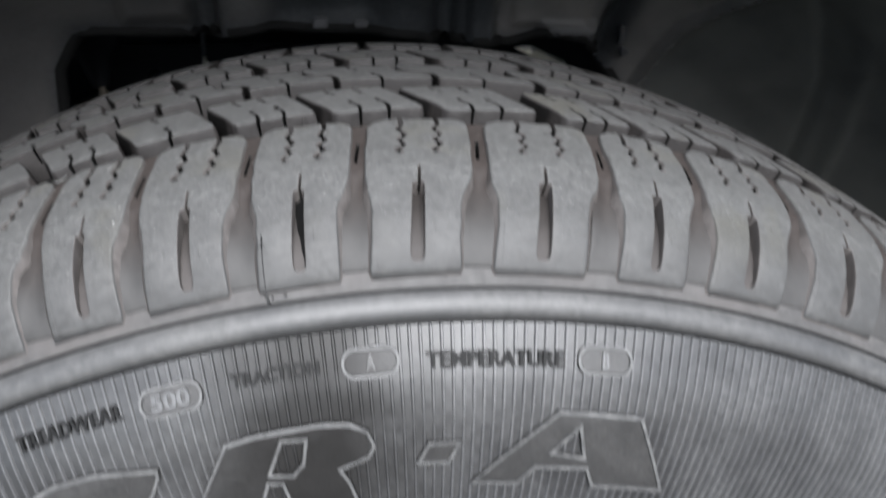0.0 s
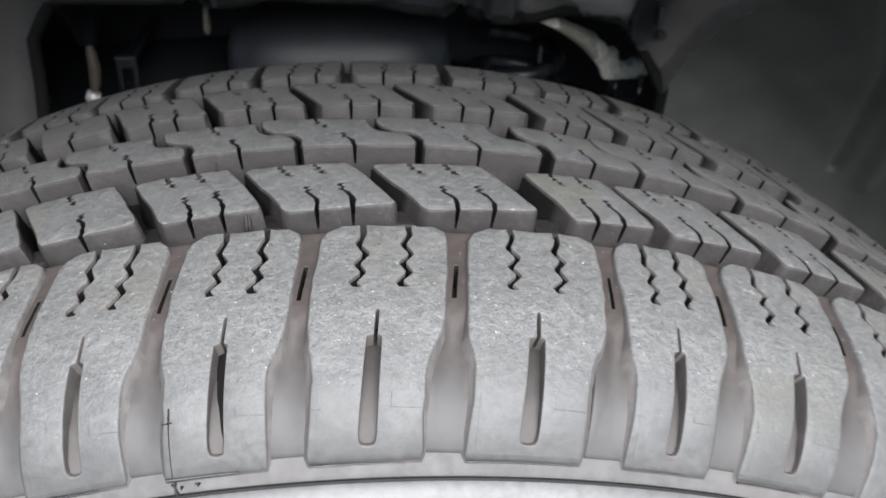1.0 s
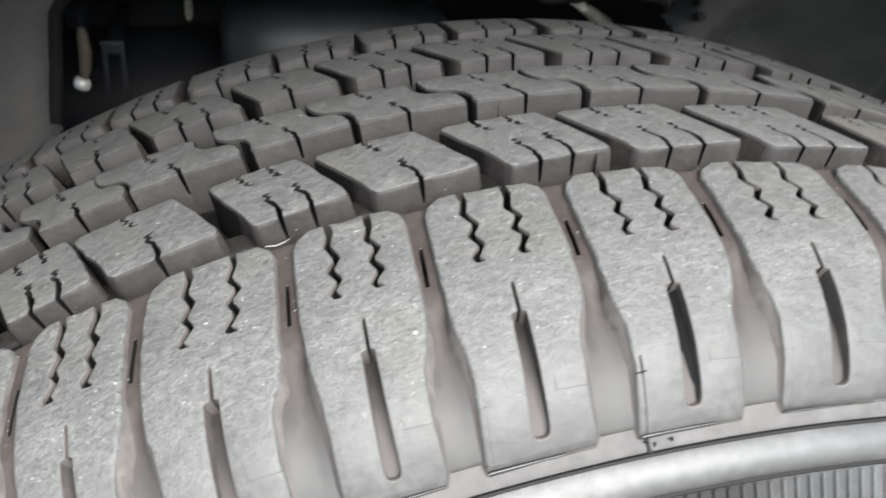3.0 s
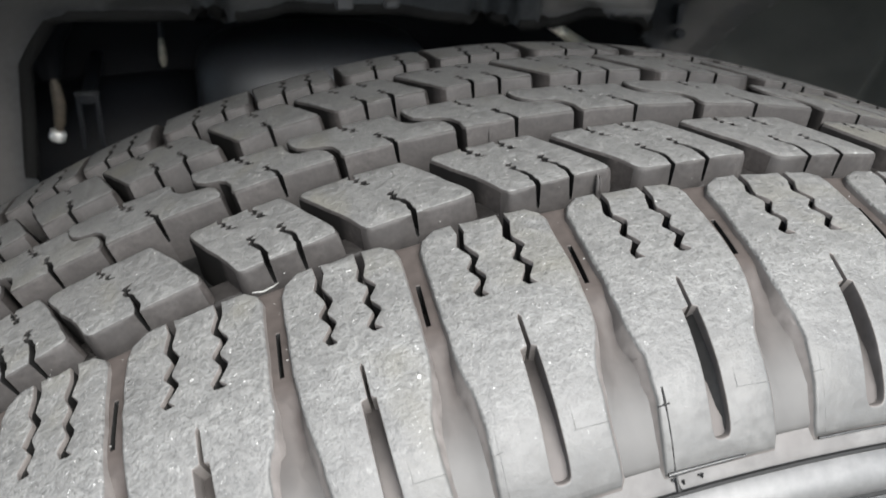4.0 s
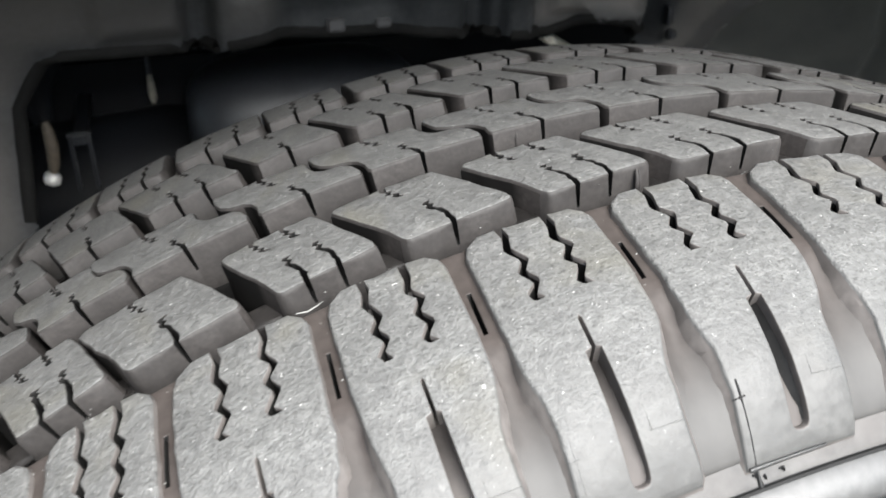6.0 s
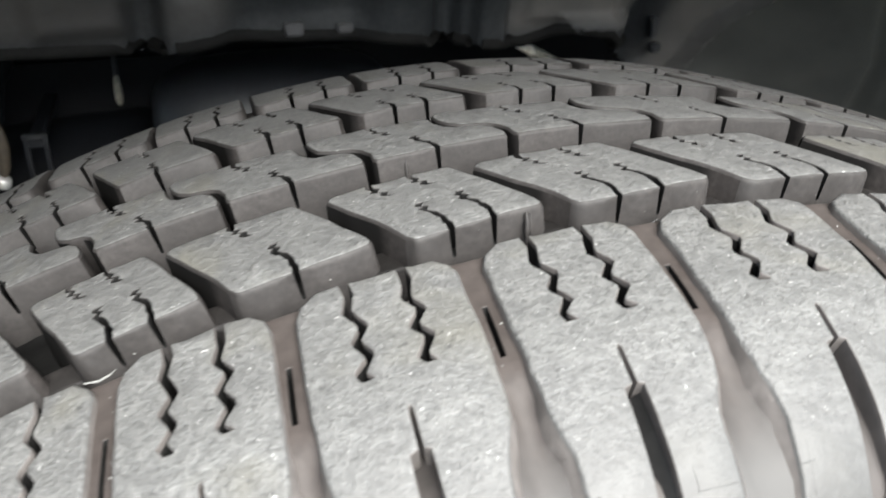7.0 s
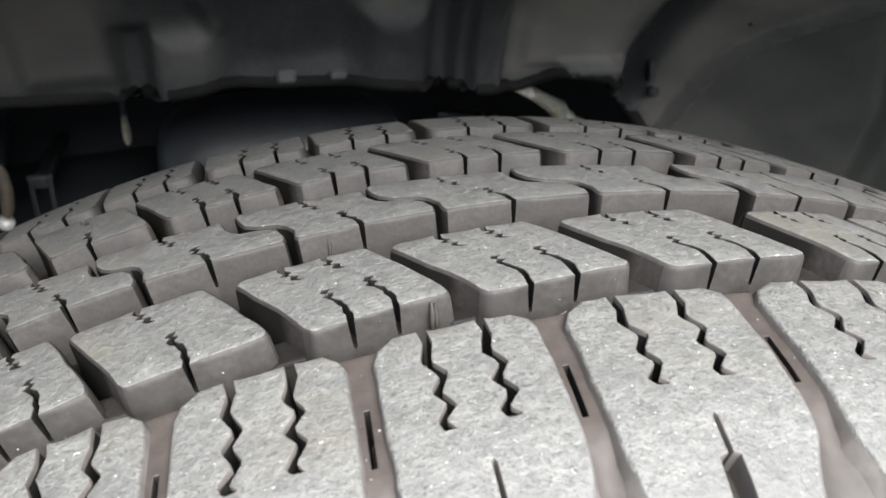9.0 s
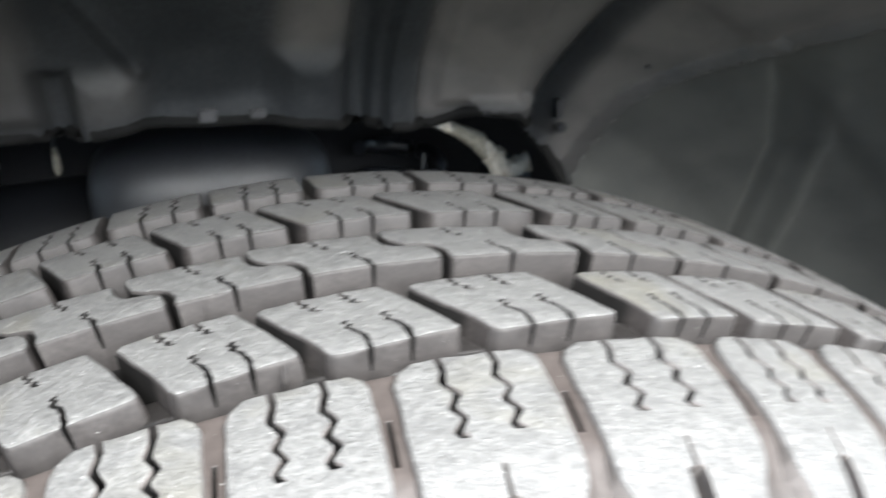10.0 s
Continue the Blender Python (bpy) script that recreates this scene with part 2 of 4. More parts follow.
# little metal and a pale base: the nut's highlight is in the colour
STEEL = material("bright_bolt_steel", (0.75, 0.74, 0.72), (0.92, 0.91, 0.89), 0.30, scale=200, bump=0.2, metal=0.35)
PAINT = material("dark_body_paint", (0.02, 0.02, 0.022), (0.03, 0.03, 0.032), 0.3, scale=8, bump=0.0)
GROUND = material("asphalt_ground", (0.045, 0.045, 0.044), (0.075, 0.074, 0.072), 0.9, scale=6, bump=0.3, fine=120)


def part(name, bm, mat, parent, label=""):
    """Links a bmesh as one mesh object under a thing or under a part."""
    me = bpy.data.meshes.new(name)
    bm.to_mesh(me)
    bm.free()
    for m in (mat if isinstance(mat, (list, tuple)) else (mat,)):
        me.materials.append(m)
    ob = new(name, me)
    ob.parent = parent
    if label:
        ob["label"] = label
    return ob


def smooth(bm, angle=35):
    for f in bm.faces:
        f.smooth = True
    for e in bm.edges:
        if len(e.link_faces) == 2 and e.calc_face_angle() > radians(angle):
            e.smooth = False
    return bm


# ---- the ground and the car body round the wheel arch ----
bm = bmesh.new()
bmesh.ops.create_grid(bm, x_segments=24, y_segments=24, size=400)
ground = part("ground", bm, GROUND, None)
tagged(ground, "dark grey asphalt ground under the car", "ground", kind="structure")


# ---- the tyre: tread outline over the width, in metres from the axle ----
PY = [-0.1035, -0.102, -0.1003, -0.097, -0.093, -0.088, -0.083, -0.0765, -0.0685, -0.05, -0.036, -0.0137, 0.007, 0.0277, 0.05, 0.064, 0.0825, 0.0905, 0.097, 0.102, 0.107, 0.111, 0.1143, 0.1160]
PR = [0.3211, 0.3259, 0.3303, 0.3354, 0.3396, 0.3431, 0.3456, 0.3481, 0.3498, 0.3519, 0.3534, 0.3538, 0.3534, 0.3529, 0.3511, 0.3496, 0.3471, 0.3453, 0.3428, 0.3402, 0.3367, 0.3324, 0.3274, 0.3237]
FINE_Y = np.linspace(-0.1035, 0.1160, 879)
FINE_R = np.interp(FINE_Y, PY, PR)
for _ in range(30):  # rounds the corners of the outline
    FINE_R[1:-1] = (FINE_R[:-2] + 2 * FINE_R[1:-1] + FINE_R[2:]) / 4
SLOPE = np.gradient(FINE_R, FINE_Y)


def on_tread(y, depth):
    """(y, r) at a depth under the tread's surface, taken square to it."""
    r, k = np.interp(y, FINE_Y, FINE_R), np.interp(y, FINE_Y, SLOPE)
    n = math.hypot(1, k)
    return y + k / n * depth, r - depth / n


def turned(profile, steps, a0=-180.0, a1=180.0, closed=True):
    """A surface of revolution round the axle from (y, r) pairs."""
    bm = bmesh.new()
    rings = []
    n = steps if closed else steps + 1
    for k in range(n):
        a = radians(a0 + (a1 - a0) * k / steps)
        rings.append([bm.verts.new((r * math.sin(a), y, r * math.cos(a))) for y, r in profile])
    for k in range(steps):
        p, q = rings[k], rings[(k + 1) % n]
        for i in range(len(profile) - 1):
            bm.faces.new((p[i], q[i], q[i + 1], p[i + 1]))
    bmesh.ops.recalc_face_normals(bm, faces=bm.faces)
    return bm


# the pitches of the tread: edges in degrees round the wheel
EDGES = [-26.01, -21.95, -16.84, -12.34, -7.28, -2.14, 3.66, 9.86, 14.67, 20.41, 26.48]
rng = random.Random(4)
more = [rng.choice((4.6, 4.9, 5.3, 5.7)) for _ in range(60)]
k = (360 - (EDGES[-1] - EDGES[0])) / sum(more)
for m in more[:-1]:
    EDGES.append(EDGES[-1] + m * k)
EDGES.append(EDGES[0] + 360)

# outlines in pitches (along the tread) and millimetres (across it)
SHOULDER = [(0.0, -102.0), (0.72, -102.0), (0.735, -101.2), (0.74, -95), (0.76, -89), (0.87, -82.5), (0.92, -68), (0.955, -52.6), (0.94, -50.2), (0.86, -47.9),
            (0.23, -47.7), (0.13, -50.2), (0.09, -53.2), (0.05, -67), (0.02, -84), (0.05, -89.5), (0.035, -95.5), (-0.005, -101.3)]
SHOULDER_SIPES = [[(0.38, -47.7), (0.386, -51.4), (0.345, -55.4), (0.402, -59.2), (0.330, -62.7), (0.382, -65.9), (0.304, -69.0), (0.334, -70.7)],
                  [(0.69, -47.8), (0.694, -51.6), (0.644, -55.8), (0.702, -59.0), (0.628, -62.5), (0.682, -65.9), (0.603, -69.1), (0.638, -70.8)]]
SHOULDER_SLOT = [(0.449, -77.6), (0.462, -77.0), (0.472, -77.6), (0.456, -83.2), (0.484, -83.6), (0.456, -93.6), (0.438, -99.6), (0.424, -100.5), (0.338, -100.5), (0.322, -99.8),
                 (0.352, -93.5), (0.388, -83.6), (0.432, -83.2)]
SECOND = [(-0.515, -18.5), (-0.495, -17.2), (-0.455, -16.6), (0.25, -15.4), (0.285, -16.0), (0.40, -22.5), (0.565, -33.5), (0.60, -36.0), (0.615, -37.6), (0.610, -38.6), (0.585, -39.1),
          (-0.13, -41.2), (-0.165, -40.9), (-0.195, -39.6), (-0.305, -31.5), (-0.38, -27.5)]
SECOND_SIPES = [[(0.055, -40.7), (0.057, -38.2), (0.044, -35.6), (0.01, -33.2), (-0.03, -31.7), (-0.003, -30.7), (-0.04, -29.9), (-0.013, -28.7)],
                [(0.31, -39.95), (0.311, -37.0), (0.294, -34.4), (0.262, -32.2), (0.217, -30.8), (0.246, -29.7), (0.206, -28.9), (0.236, -27.6)],
                [(-0.24, -16.2), (-0.245, -18.0), (-0.205, -18.9), (-0.235, -20.0), (-0.165, -20.6), (-0.185, -21.8), (-0.135, -22.6)],
                [(0.02, -15.8), (0.018, -17.4), (0.055, -18.4), (0.025, -19.3), (0.09, -20.0), (0.07, -21.2), (0.12, -22.0)]]
CENTRE = [(-0.475, 16.5), (-0.45, 18.0), (0.40, 15.9), (0.43, 14.9), (0.45, 11.0), (0.49, 8.2), (0.55, 6.6), (0.64, 6.0), (0.73, 5.0), (0.795, 2.8), (0.828, -0.8), (0.828, -2.6), (0.81, -4.0),
          (-0.09, -4.0), (-0.115, -2.8), (-0.115, 0.6), (-0.15, 3.8), (-0.21, 5.8), (-0.34, 7.4), (-0.42, 9.7), (-0.46, 13.0)]
CENTRE_SIPES = [[(-0.01, 16.9), (-0.01, 14.9), (0.03, 13.8), (0.0, 12.8), (0.085, 11.8), (0.06, 10.4), (0.1, 9.6)],
                [(0.324, -4.0), (0.314, -2.0), (0.294, 0.2), (0.264, 1.6), (0.224, 2.5), (0.254, 3.5), (0.22, 4.5), (0.245, 5.6)]]
FOURTH = [(-0.285, 51.5), (-0.26, 53.2), (-0.21, 53.8), (0.54, 53.0), (0.58, 52.0), (0.69, 44.5), (0.82, 34.5), (0.855, 32.0), (0.868, 30.3), (0.84, 29.0), (0.04, 29.0), (0.0, 30.4), (-0.06, 35.0), (-0.10, 38.0)]
FOURTH_SIPES = [[(0.29, 29.0), (0.295, 31.7), (0.28, 34.3), (0.23, 35.3), (0.265, 36.7), (0.225, 37.9), (0.245, 39.6)],
                [(0.545, 29.0), (0.55, 32.2), (0.535, 34.9), (0.485, 35.9), (0.52, 37.1), (0.48, 38.3), (0.495, 40.0)],
                [(0.05, 53.6), (0.055, 51.6), (0.095, 50.5), (0.065, 49.4), (0.13, 48.4), (0.115, 46.6)], [(0.33, 53.3), (0.335, 51.3), (0.375, 50.2), (0.345, 49.2), (0.41, 48.2), (0.395, 46.4)]]
FIFTH = [(0.285, 67.6), (0.315, 65.4), (0.37, 65), (1.12, 65), (1.17, 65.6), (1.20, 67.5), (1.215, 90), (1.20, 115.0), (0.38, 115.0), (0.275, 90)]
FIFTH_SIPES = [[(1.305 - u, 17.3 - y) for u, y in s] for s in SHOULDER_SIPES]


# depth of the shoulder grooves: shallow between the blocks, a bowl towards the sidewall
BOWL_Y = [74.5, 76.5, 79, 82, 86, 90, 95, 98, 101.5]
BOWL_MID_Y = [67, 82.5, 89, 95, 101]
BOWL_MID = [-0.015, -0.055, -0.095, -0.11, -0.135]
BOWL_HALF = [0.065, 0.075, 0.145, 0.15, 0.13]
BOWL_DEPTH = [1.5, 1.8, 2.6, 3.7, 4.2, 3.6, 2.5, 1.7, 0.9]


def area(loop):
    return sum(a[0] * b[1] - b[0] * a[1] for a, b in zip(loop, loop[1:] + loop[:1])) / 2


def offset(loop, d):
    """The loop moved d (one number, or one for each corner) to the left of its run, with mitred corners."""
    out = []
    for i, p in enumerate(loop):
        a, b = Vector(loop[i - 1]), Vector(loop[(i + 1) % len(loop)])
        p = Vector(p)
        u, v = (p - a).normalized(), (b - p).normalized()
        n1, n2 = Vector((-u.y, u.x)), Vector((-v.y, v.x))
        m = n1 + n2
        m = n1 if m.length < 0.3 else m / max(m.length_squared / 2, 0.45)
        out.append(tuple(p + m * (d[i] if isinstance(d, list) else d)))
    return out


def notched(loop, sipes, width, torn, feet, rag):
    """Cuts narrow slits into a loop: each starts on its edge and runs inwards along its centre line."""
    pts = list(loop)
    for s in sipes:
        start = Vector(s[0])
        best = min(range(len(pts)), key=lambda i: _distance(start, Vector(pts[i]), Vector(pts[(i + 1) % len(pts)])))
        a, b = Vector(pts[best]), Vector(pts[(best + 1) % len(pts)])
        along = (b - a).normalized()
        side = 1 if along.x > 0 else -1
        w = width / 2
        wide = [1.0] * (len(s) - 2) + [1.35, 1.0]  # a small pit at the inner end
        down = [(x - side * w * q * torn.uniform(1 - rag, 1 + rag), y + torn.uniform(-0.4, 0.4) * rag) for (x, y), q in zip(s, wide)]
        back = [(x + side * w * q * torn.uniform(1 - rag, 1 + rag), y + torn.uniform(-0.4, 0.4) * rag) for (x, y), q in zip(s[::-1], wide[::-1])]
        foot = a + along * (start - a).dot(along)
        down[0], back[-1] = tuple(foot - along * w), tuple(foot + along * w)
        pts[best + 1:best + 1] = down + back
        for p in down + back:
            feet[tuple(p)] = tuple(foot)
    return pts


def waved(line):
    """Rounds the corners of an open line, keeping its ends."""
    out = [line[0]]
    for a, b in zip(line, line[1:]):
        out += [(a[0] * 0.86 + b[0] * 0.14, a[1] * 0.86 + b[1] * 0.14), (a[0] * 0.14 + b[0] * 0.86, a[1] * 0.14 + b[1] * 0.86)]
    return out[:1] + out[2:] + [line[-1]]


def eased(loop, cut=1.0, lo=-200, hi=-84):
    """Rounds the corners of a loop between two heights."""
    out = []
    for i, p in enumerate(loop):
        p, a, b = Vector(p), Vector(loop[i - 1]), Vector(loop[(i + 1) % len(loop)])
        if not lo < p.y < hi:
            out.append(tuple(p))
            continue
        p0, p1 = p + (a - p) * min(0.4, cut / (a - p).length), p + (b - p) * min(0.4, cut / (b - p).length)
        out += [tuple(p0), tuple((p0 + p1) / 4 + p / 2), tuple(p1)]
    return out


def inside(p, loop):
    """Whether a point lies within a closed loop."""
    hit = False
    for (x0, y0), (x1, y1) in zip(loop, loop[1:] + loop[:1]):
        if (y0 > p[1]) != (y1 > p[1]) and p[0] < x0 + (x1 - x0) * (p[1] - y0) / (y1 - y0):
            hit = not hit
    return hit


def _distance(p, a, b):
    k = max(0.0, min(1.0, (p - a).dot(b - a) / max((b - a).length_squared, 1e-9)))
    return (p - a - (b - a) * k).length


def block_mesh(pitch, outline, sipes, hole=None, width=0.85, bevel=0.35, deep=11.0, cuts=(), top=0.0, seed=0, draft=1.6, slit=7.0, shade_from=999, hollow=0.0, sloping=False):
    """A rubber block in place at the top of the wheel: bevelled upper edge, walls with a little draft, slits cut through."""
    unit = radians(pitch) * 354.1
    jig = random.Random(seed)
    loop = []
    plan = [(u * unit, y) for u, y in outline]
    if hollow:
        plan = eased(plan, 3.0, -96.5, -62)
    for a, b in zip(plan, plan[1:] + plan[:1]):  # long edges are worn uneven
        a, b = Vector(a), Vector(b)
        loop.append((a.x + jig.uniform(-0.18, 0.18), a.y + jig.uniform(-0.15, 0.15)))
        steps = int((b - a).length / 3.2) if not top and max(a.y, b.y) > -88 else 1
        for i in range(1, steps):
            p = a.lerp(b, i / steps)
            if all((p - Vector((u * unit, y))).length > 1.6 for sipe in sipes for u, y in sipe[:1]):
                loop.append((p.x + jig.uniform(-0.2, 0.2), p.y + jig.uniform(-0.2, 0.2)))
    if area(loop) < 0:
        loop.reverse()
    feet = {}
    loops = [notched(loop, [waved([(u * unit, y) for u, y in s]) for s in sipes], width, jig, feet, 0.30 if hollow else 0.45)]
    if hole:
        h = eased([(u * unit, y) for u, y in hole])
        loops.append(h if area(h) < 0 else h[::-1])
    bm = bmesh.new()
    rims = []
    for lp in loops:
        rows = []
        own = {tuple(p) for p in loop}
        size = [bevel if tuple(p) in own else 0.2 for p in lp]
        for d, z in ((1.0, 0.0), (0.52, -0.13), (0.15, -0.5), (0.0, -1.0)):
            rows.append([bm.verts.new((x, y, z * q)) for (x, y), q in zip(offset(lp, [q * d for q in size]), size)])
        for z, lean, closed in ((1.1, 0.08, False), (slit, 0.3, False), (slit + 0.2, 0.32, True), (deep, 1.0, True)):  # the slits end above the foot of the block
            if hollow:  # the shoulder grooves widen into bowls towards the sidewall
                lean = z / deep
            pts = offset(lp, [-(draft + hollow * max(0.0, min(1.0, (-p[1] - 79) / 10))) * lean if tuple(p) in own and lp is not loops[-1] or tuple(p) in own and not hole else 0.0 for p in lp])
            foot = [feet.get(tuple(p), q) if closed else q for p, q in zip(lp, pts)]
            if not closed and z == slit:  # the mouths of the slits narrow downwards
                for i, p in enumerate(lp):
                    f = feet.get(tuple(p))
                    if f and (Vector(p) - Vector(f)).length < width * 0.52:
                        foot[i] = (0.6 * foot[i][0] + 0.4 * f[0], 0.6 * foot[i][1] + 0.4 * f[1])
            rows.append([bm.verts.new((x, y, -min(z, deep))) for x, y in foot])
        rims.append(rows)
        n = len(lp)
        for r in range(7):
            for i in range(n):
                f = bm.faces.new((rows[r][i], rows[r + 1][i], rows[r + 1][(i + 1) % n], rows[r][(i + 1) % n]))
                in_slot = hole and lp is loops[-1]
                cut = tuple(lp[i]) in feet and feet[tuple(lp[i])] == feet.get(tuple(lp[(i + 1) % n]))
                side = (lp[(i + 1) % n][1] - lp[i][1]) / max(math.hypot(lp[(i + 1) % n][0] - lp[i][0], lp[(i + 1) % n][1] - lp[i][1]), 1e-6)
                # indices 2 and 3 carry the painted shade of slits and groove walls
                f.material_index = 0 if r < (3 if hollow and not cut and not in_slot else 1) else (2 if top else 1) if in_slot and r > 1 else 2 if cut and (3 if hollow else 2) < r < 6 else 3 if r > 2 and abs(side) > 0.6 and lp[i][1] + lp[(i + 1) % n][1] > 2 * shade_from else 1
    edges = []
    for rows in rims:
        n = len(rows[0])
        edges += [bm.edges.get((rows[0][i], rows[0][(i + 1) % n])) for i in range(n)]
    bmesh.ops.triangle_fill(bm, use_beauty=True, use_dissolve=False, edges=edges)
    if hole:  # keeps the slot open
        held = set(rims[-1][0])
        filled = [f for f in bm.faces if all(v in held for v in f.verts) and inside(f.calc_center_median(), loops[-1])]
        bmesh.ops.delete(bm, geom=filled, context="FACES_ONLY")
    for y in cuts:
        bmesh.ops.bisect_plane(bm, geom=bm.verts[:] + bm.edges[:] + bm.faces[:], plane_co=(0, y, 0), plane_no=(0, 1, 0))
    lo, hi = min(v.co.x for v in bm.verts), max(v.co.x for v in bm.verts)
    x = lo + 6
    while x < hi - 2:
        bmesh.ops.bisect_plane(bm, geom=bm.verts[:] + bm.edges[:] + bm.faces[:], plane_co=(x, 0, 0), plane_no=(1, 0, 0))
        x += 1.5 if sloping else 7
    for v in bm.verts:
        a = v.co.x / 354.1
        fall = 0.0
        if sloping:  # spooned out: shallower towards the blocks on either side
            aside = min(1.0, abs(v.co.x / unit - np.interp(-v.co.y, BOWL_MID_Y, BOWL_MID)) / np.interp(-v.co.y, BOWL_MID_Y, BOWL_HALF))
            fall = np.interp(-v.co.y, BOWL_Y, BOWL_DEPTH) * (1 - 0.45 * aside * aside * np.interp(-v.co.y, [76, 84, 97, 101], [0, 1, 1, 0])) - top
        y, r = on_tread(v.co.y / 1000, (top + fall - v.co.z) / 1000)
        v.co = (r * math.sin(a), y, r * math.cos(a))
    bmesh.ops.recalc_face_normals(bm, faces=bm.faces)
    return smooth(bm, 48)


# casing: groove floors, shoulder and sidewalls as one turned body
FLOORS = [(-0.1027, 0.3), (-0.1022, 0.8), (-0.1012, 1.3), (-0.099, 1.9), (-0.095, 3.0), (-0.09, 4.2), (-0.084, 5.2), (-0.078, 7.6), (-0.05, 9.0), (-0.0470, 12.5), (-0.0340, 13.0), (-0.0280, 11.0), (-0.0135, 11.0),
          (-0.0105, 12.0), (-0.0035, 12.0), (-0.001, 10.5), (0.0195, 10.5), (0.0225, 12.0), (0.0320, 12.0), (0.0375, 11.0), (0.056, 11.0), (0.059, 12), (0.067, 12), (0.071, 5.0), (0.095, 4.5), (0.108, 2.5), (0.1143, 0.5)]
outer = [(-0.088, 0.1641), (-0.1, 0.1791), (-0.112, 0.2041), (-0.1195, 0.2291), (-0.121, 0.2525), (-0.1202, 0.2738), (-0.118, 0.2907), (-0.1133, 0.3025), (-0.1088, 0.3103), (-0.1069, 0.3138), (-0.1060, 0.3141), (-0.1061, 0.3147), (-0.1069, 0.3150), (-0.1074, 0.3157), (-0.1076, 0.3167), (-0.1074, 0.3179),
         (-0.1067, 0.3193), (-0.1056, 0.3206), (-0.1044, 0.3214), (-0.1036, 0.3219), (-0.1030, 0.3221), (-0.1028, 0.3227)]
inner = [(0.1155, 0.3223), (0.122, 0.3053), (0.131, 0.2803), (0.137, 0.2503), (0.135, 0.2203), (0.123, 0.1903), (0.107, 0.1603)]
floor_line = [on_tread(y, d / 1000) for y, d in FLOORS]
tyre_bm = turned(outer + floor_line + inner, 360)
tyre = part("tyre", smooth(tyre_bm, 40), FLOOR, None)
tyre.location = (0, 0, HUB)
tagged(tyre, "worn black all-terrain car tyre with dusty grey tread blocks", "tyre")
tyre.data.materials.append(WALL)
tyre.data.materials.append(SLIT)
tyre.data.materials.append(SLOT)
tyre.data.materials.append(BEAD_RUBBER)
for p in tyre.data.polygons:
    if p.center.y < -0.1027 or p.center.y > 0.1145:
        p.material_index = 4 if p.center.y < 0 and math.hypot(p.center.x, p.center.z) > 0.3148 else 1
    elif -0.036 < p.center.y < 0.060:
        # floors between the ribs get the black painted for deep shade
        p.material_index = 2
    elif -0.0995 < p.center.y < -0.060:
        p.material_index = 3

KINDS = [("shoulder_block", SHOULDER, SHOULDER_SIPES, SHOULDER_SLOT, 1.55, 0.65, (-99.5, -97, -94, -91.5, -89.5, -87, -83.5, -76, -66, -56), 0.0, 13.5),
         ("tread_block", SECOND, SECOND_SIPES, None, 1.15, 0.75, (-24,), 0.0, 13.5),
         ("centre_block", CENTRE, CENTRE_SIPES, None, 1.15, 0.75, (9,), 0.0, 13.5),
         ("inner_block", FOURTH, FOURTH_SIPES, None, 1.15, 0.75, (43,), 0.0, 13.5),
         ("inner_shoulder_block", FIFTH, FIFTH_SIPES, None, 1.05, 0.8, (75, 83, 90, 96, 101, 106, 110), 0.0, 12),
         ("tie_bar", [(-0.33, -101.5), (0.08, -101.5), (0.10, -80), (0.16, -76), (0.22, -48.5), (-0.2, -48.5), (-0.2, -78)], [], [(-0.053, -72.6), (-0.026, -72.6), (0.013, -61.4), (-0.014, -61.4)], 0.5, 0.5, (-100, -97.5, -95, -92.5, -90, -87.5, -85, -82.5, -80.5, -79, -77.5, -76, -74, -70, -60, -50), 1.5, 8),
         ("groove_step", [(-0.46, -39.8), (-0.12, -39.8), (-0.25, -32.0), (-0.50, -32.0)], [], None, 0.5, 0.9, (-35,), 6.0, 7),
         ("groove_step", [(-0.16, 29.3), (0.06, 29.3), (0.0, 34.3), (-0.20, 34.3)], [], None, 0.5, 1.5, (31,), 6.0, 6)]
cache = {}
for k in range(len(EDGES) - 1):
    base, pitch = EDGES[k], EDGES[k + 1] - EDGES[k]
    for name, outline, sipes, hole, width, bevel, cuts, top, deep in KINDS:
        single = (name == "tread_block" and k in (1, 3)) or (name == "inner_block" and k in (0, 2))
        if single:  # the short pitches carry one slit from each side
            sipes = [[(u + (0.12 if y < 0 else 0.07), y) for u, y in sipes[0]], [(u + 0.13, y) for u, y in sipes[2]]]
        key = (name, top, round(pitch, 2), k % 3 if k < 10 else 0, single)
        if key not in cache:
            bm = block_mesh(pitch, outline, sipes, hole, width, bevel, deep, cuts, top, seed=k, sloping=name == "tie_bar", hollow=4.4 if name == "shoulder_block" else 0.0, shade_from={"tread_block": -39.5, "centre_block": -6, "inner_block": 29.5}.get(name, 999), slit=9.0 if name == "shoulder_block" else 5.8, draft={"centre_block": 0.5, "shoulder_block": 2.4, "tie_bar": 0.0, "groove_step": 0.6}.get(name, 1.7))
            cache[key] = bpy.data.meshes.new(name)
            bm.to_mesh(cache[key])
            bm.free()
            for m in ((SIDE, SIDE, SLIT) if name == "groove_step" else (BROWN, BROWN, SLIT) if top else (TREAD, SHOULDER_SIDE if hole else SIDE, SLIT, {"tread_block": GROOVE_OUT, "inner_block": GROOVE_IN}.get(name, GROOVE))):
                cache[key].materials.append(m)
        ob = new(name, cache[key])
        ob.parent = tyre
        ob.rotation_euler = (0, radians(base), 0)

# ---- the outer sidewall: radial ribs, raised wording, grade badges and emblem plates ----
SIDE_R = np.array([r for y, r in outer[3:10]])
SIDE_Y = np.array([y for y, r in outer[3:10]])


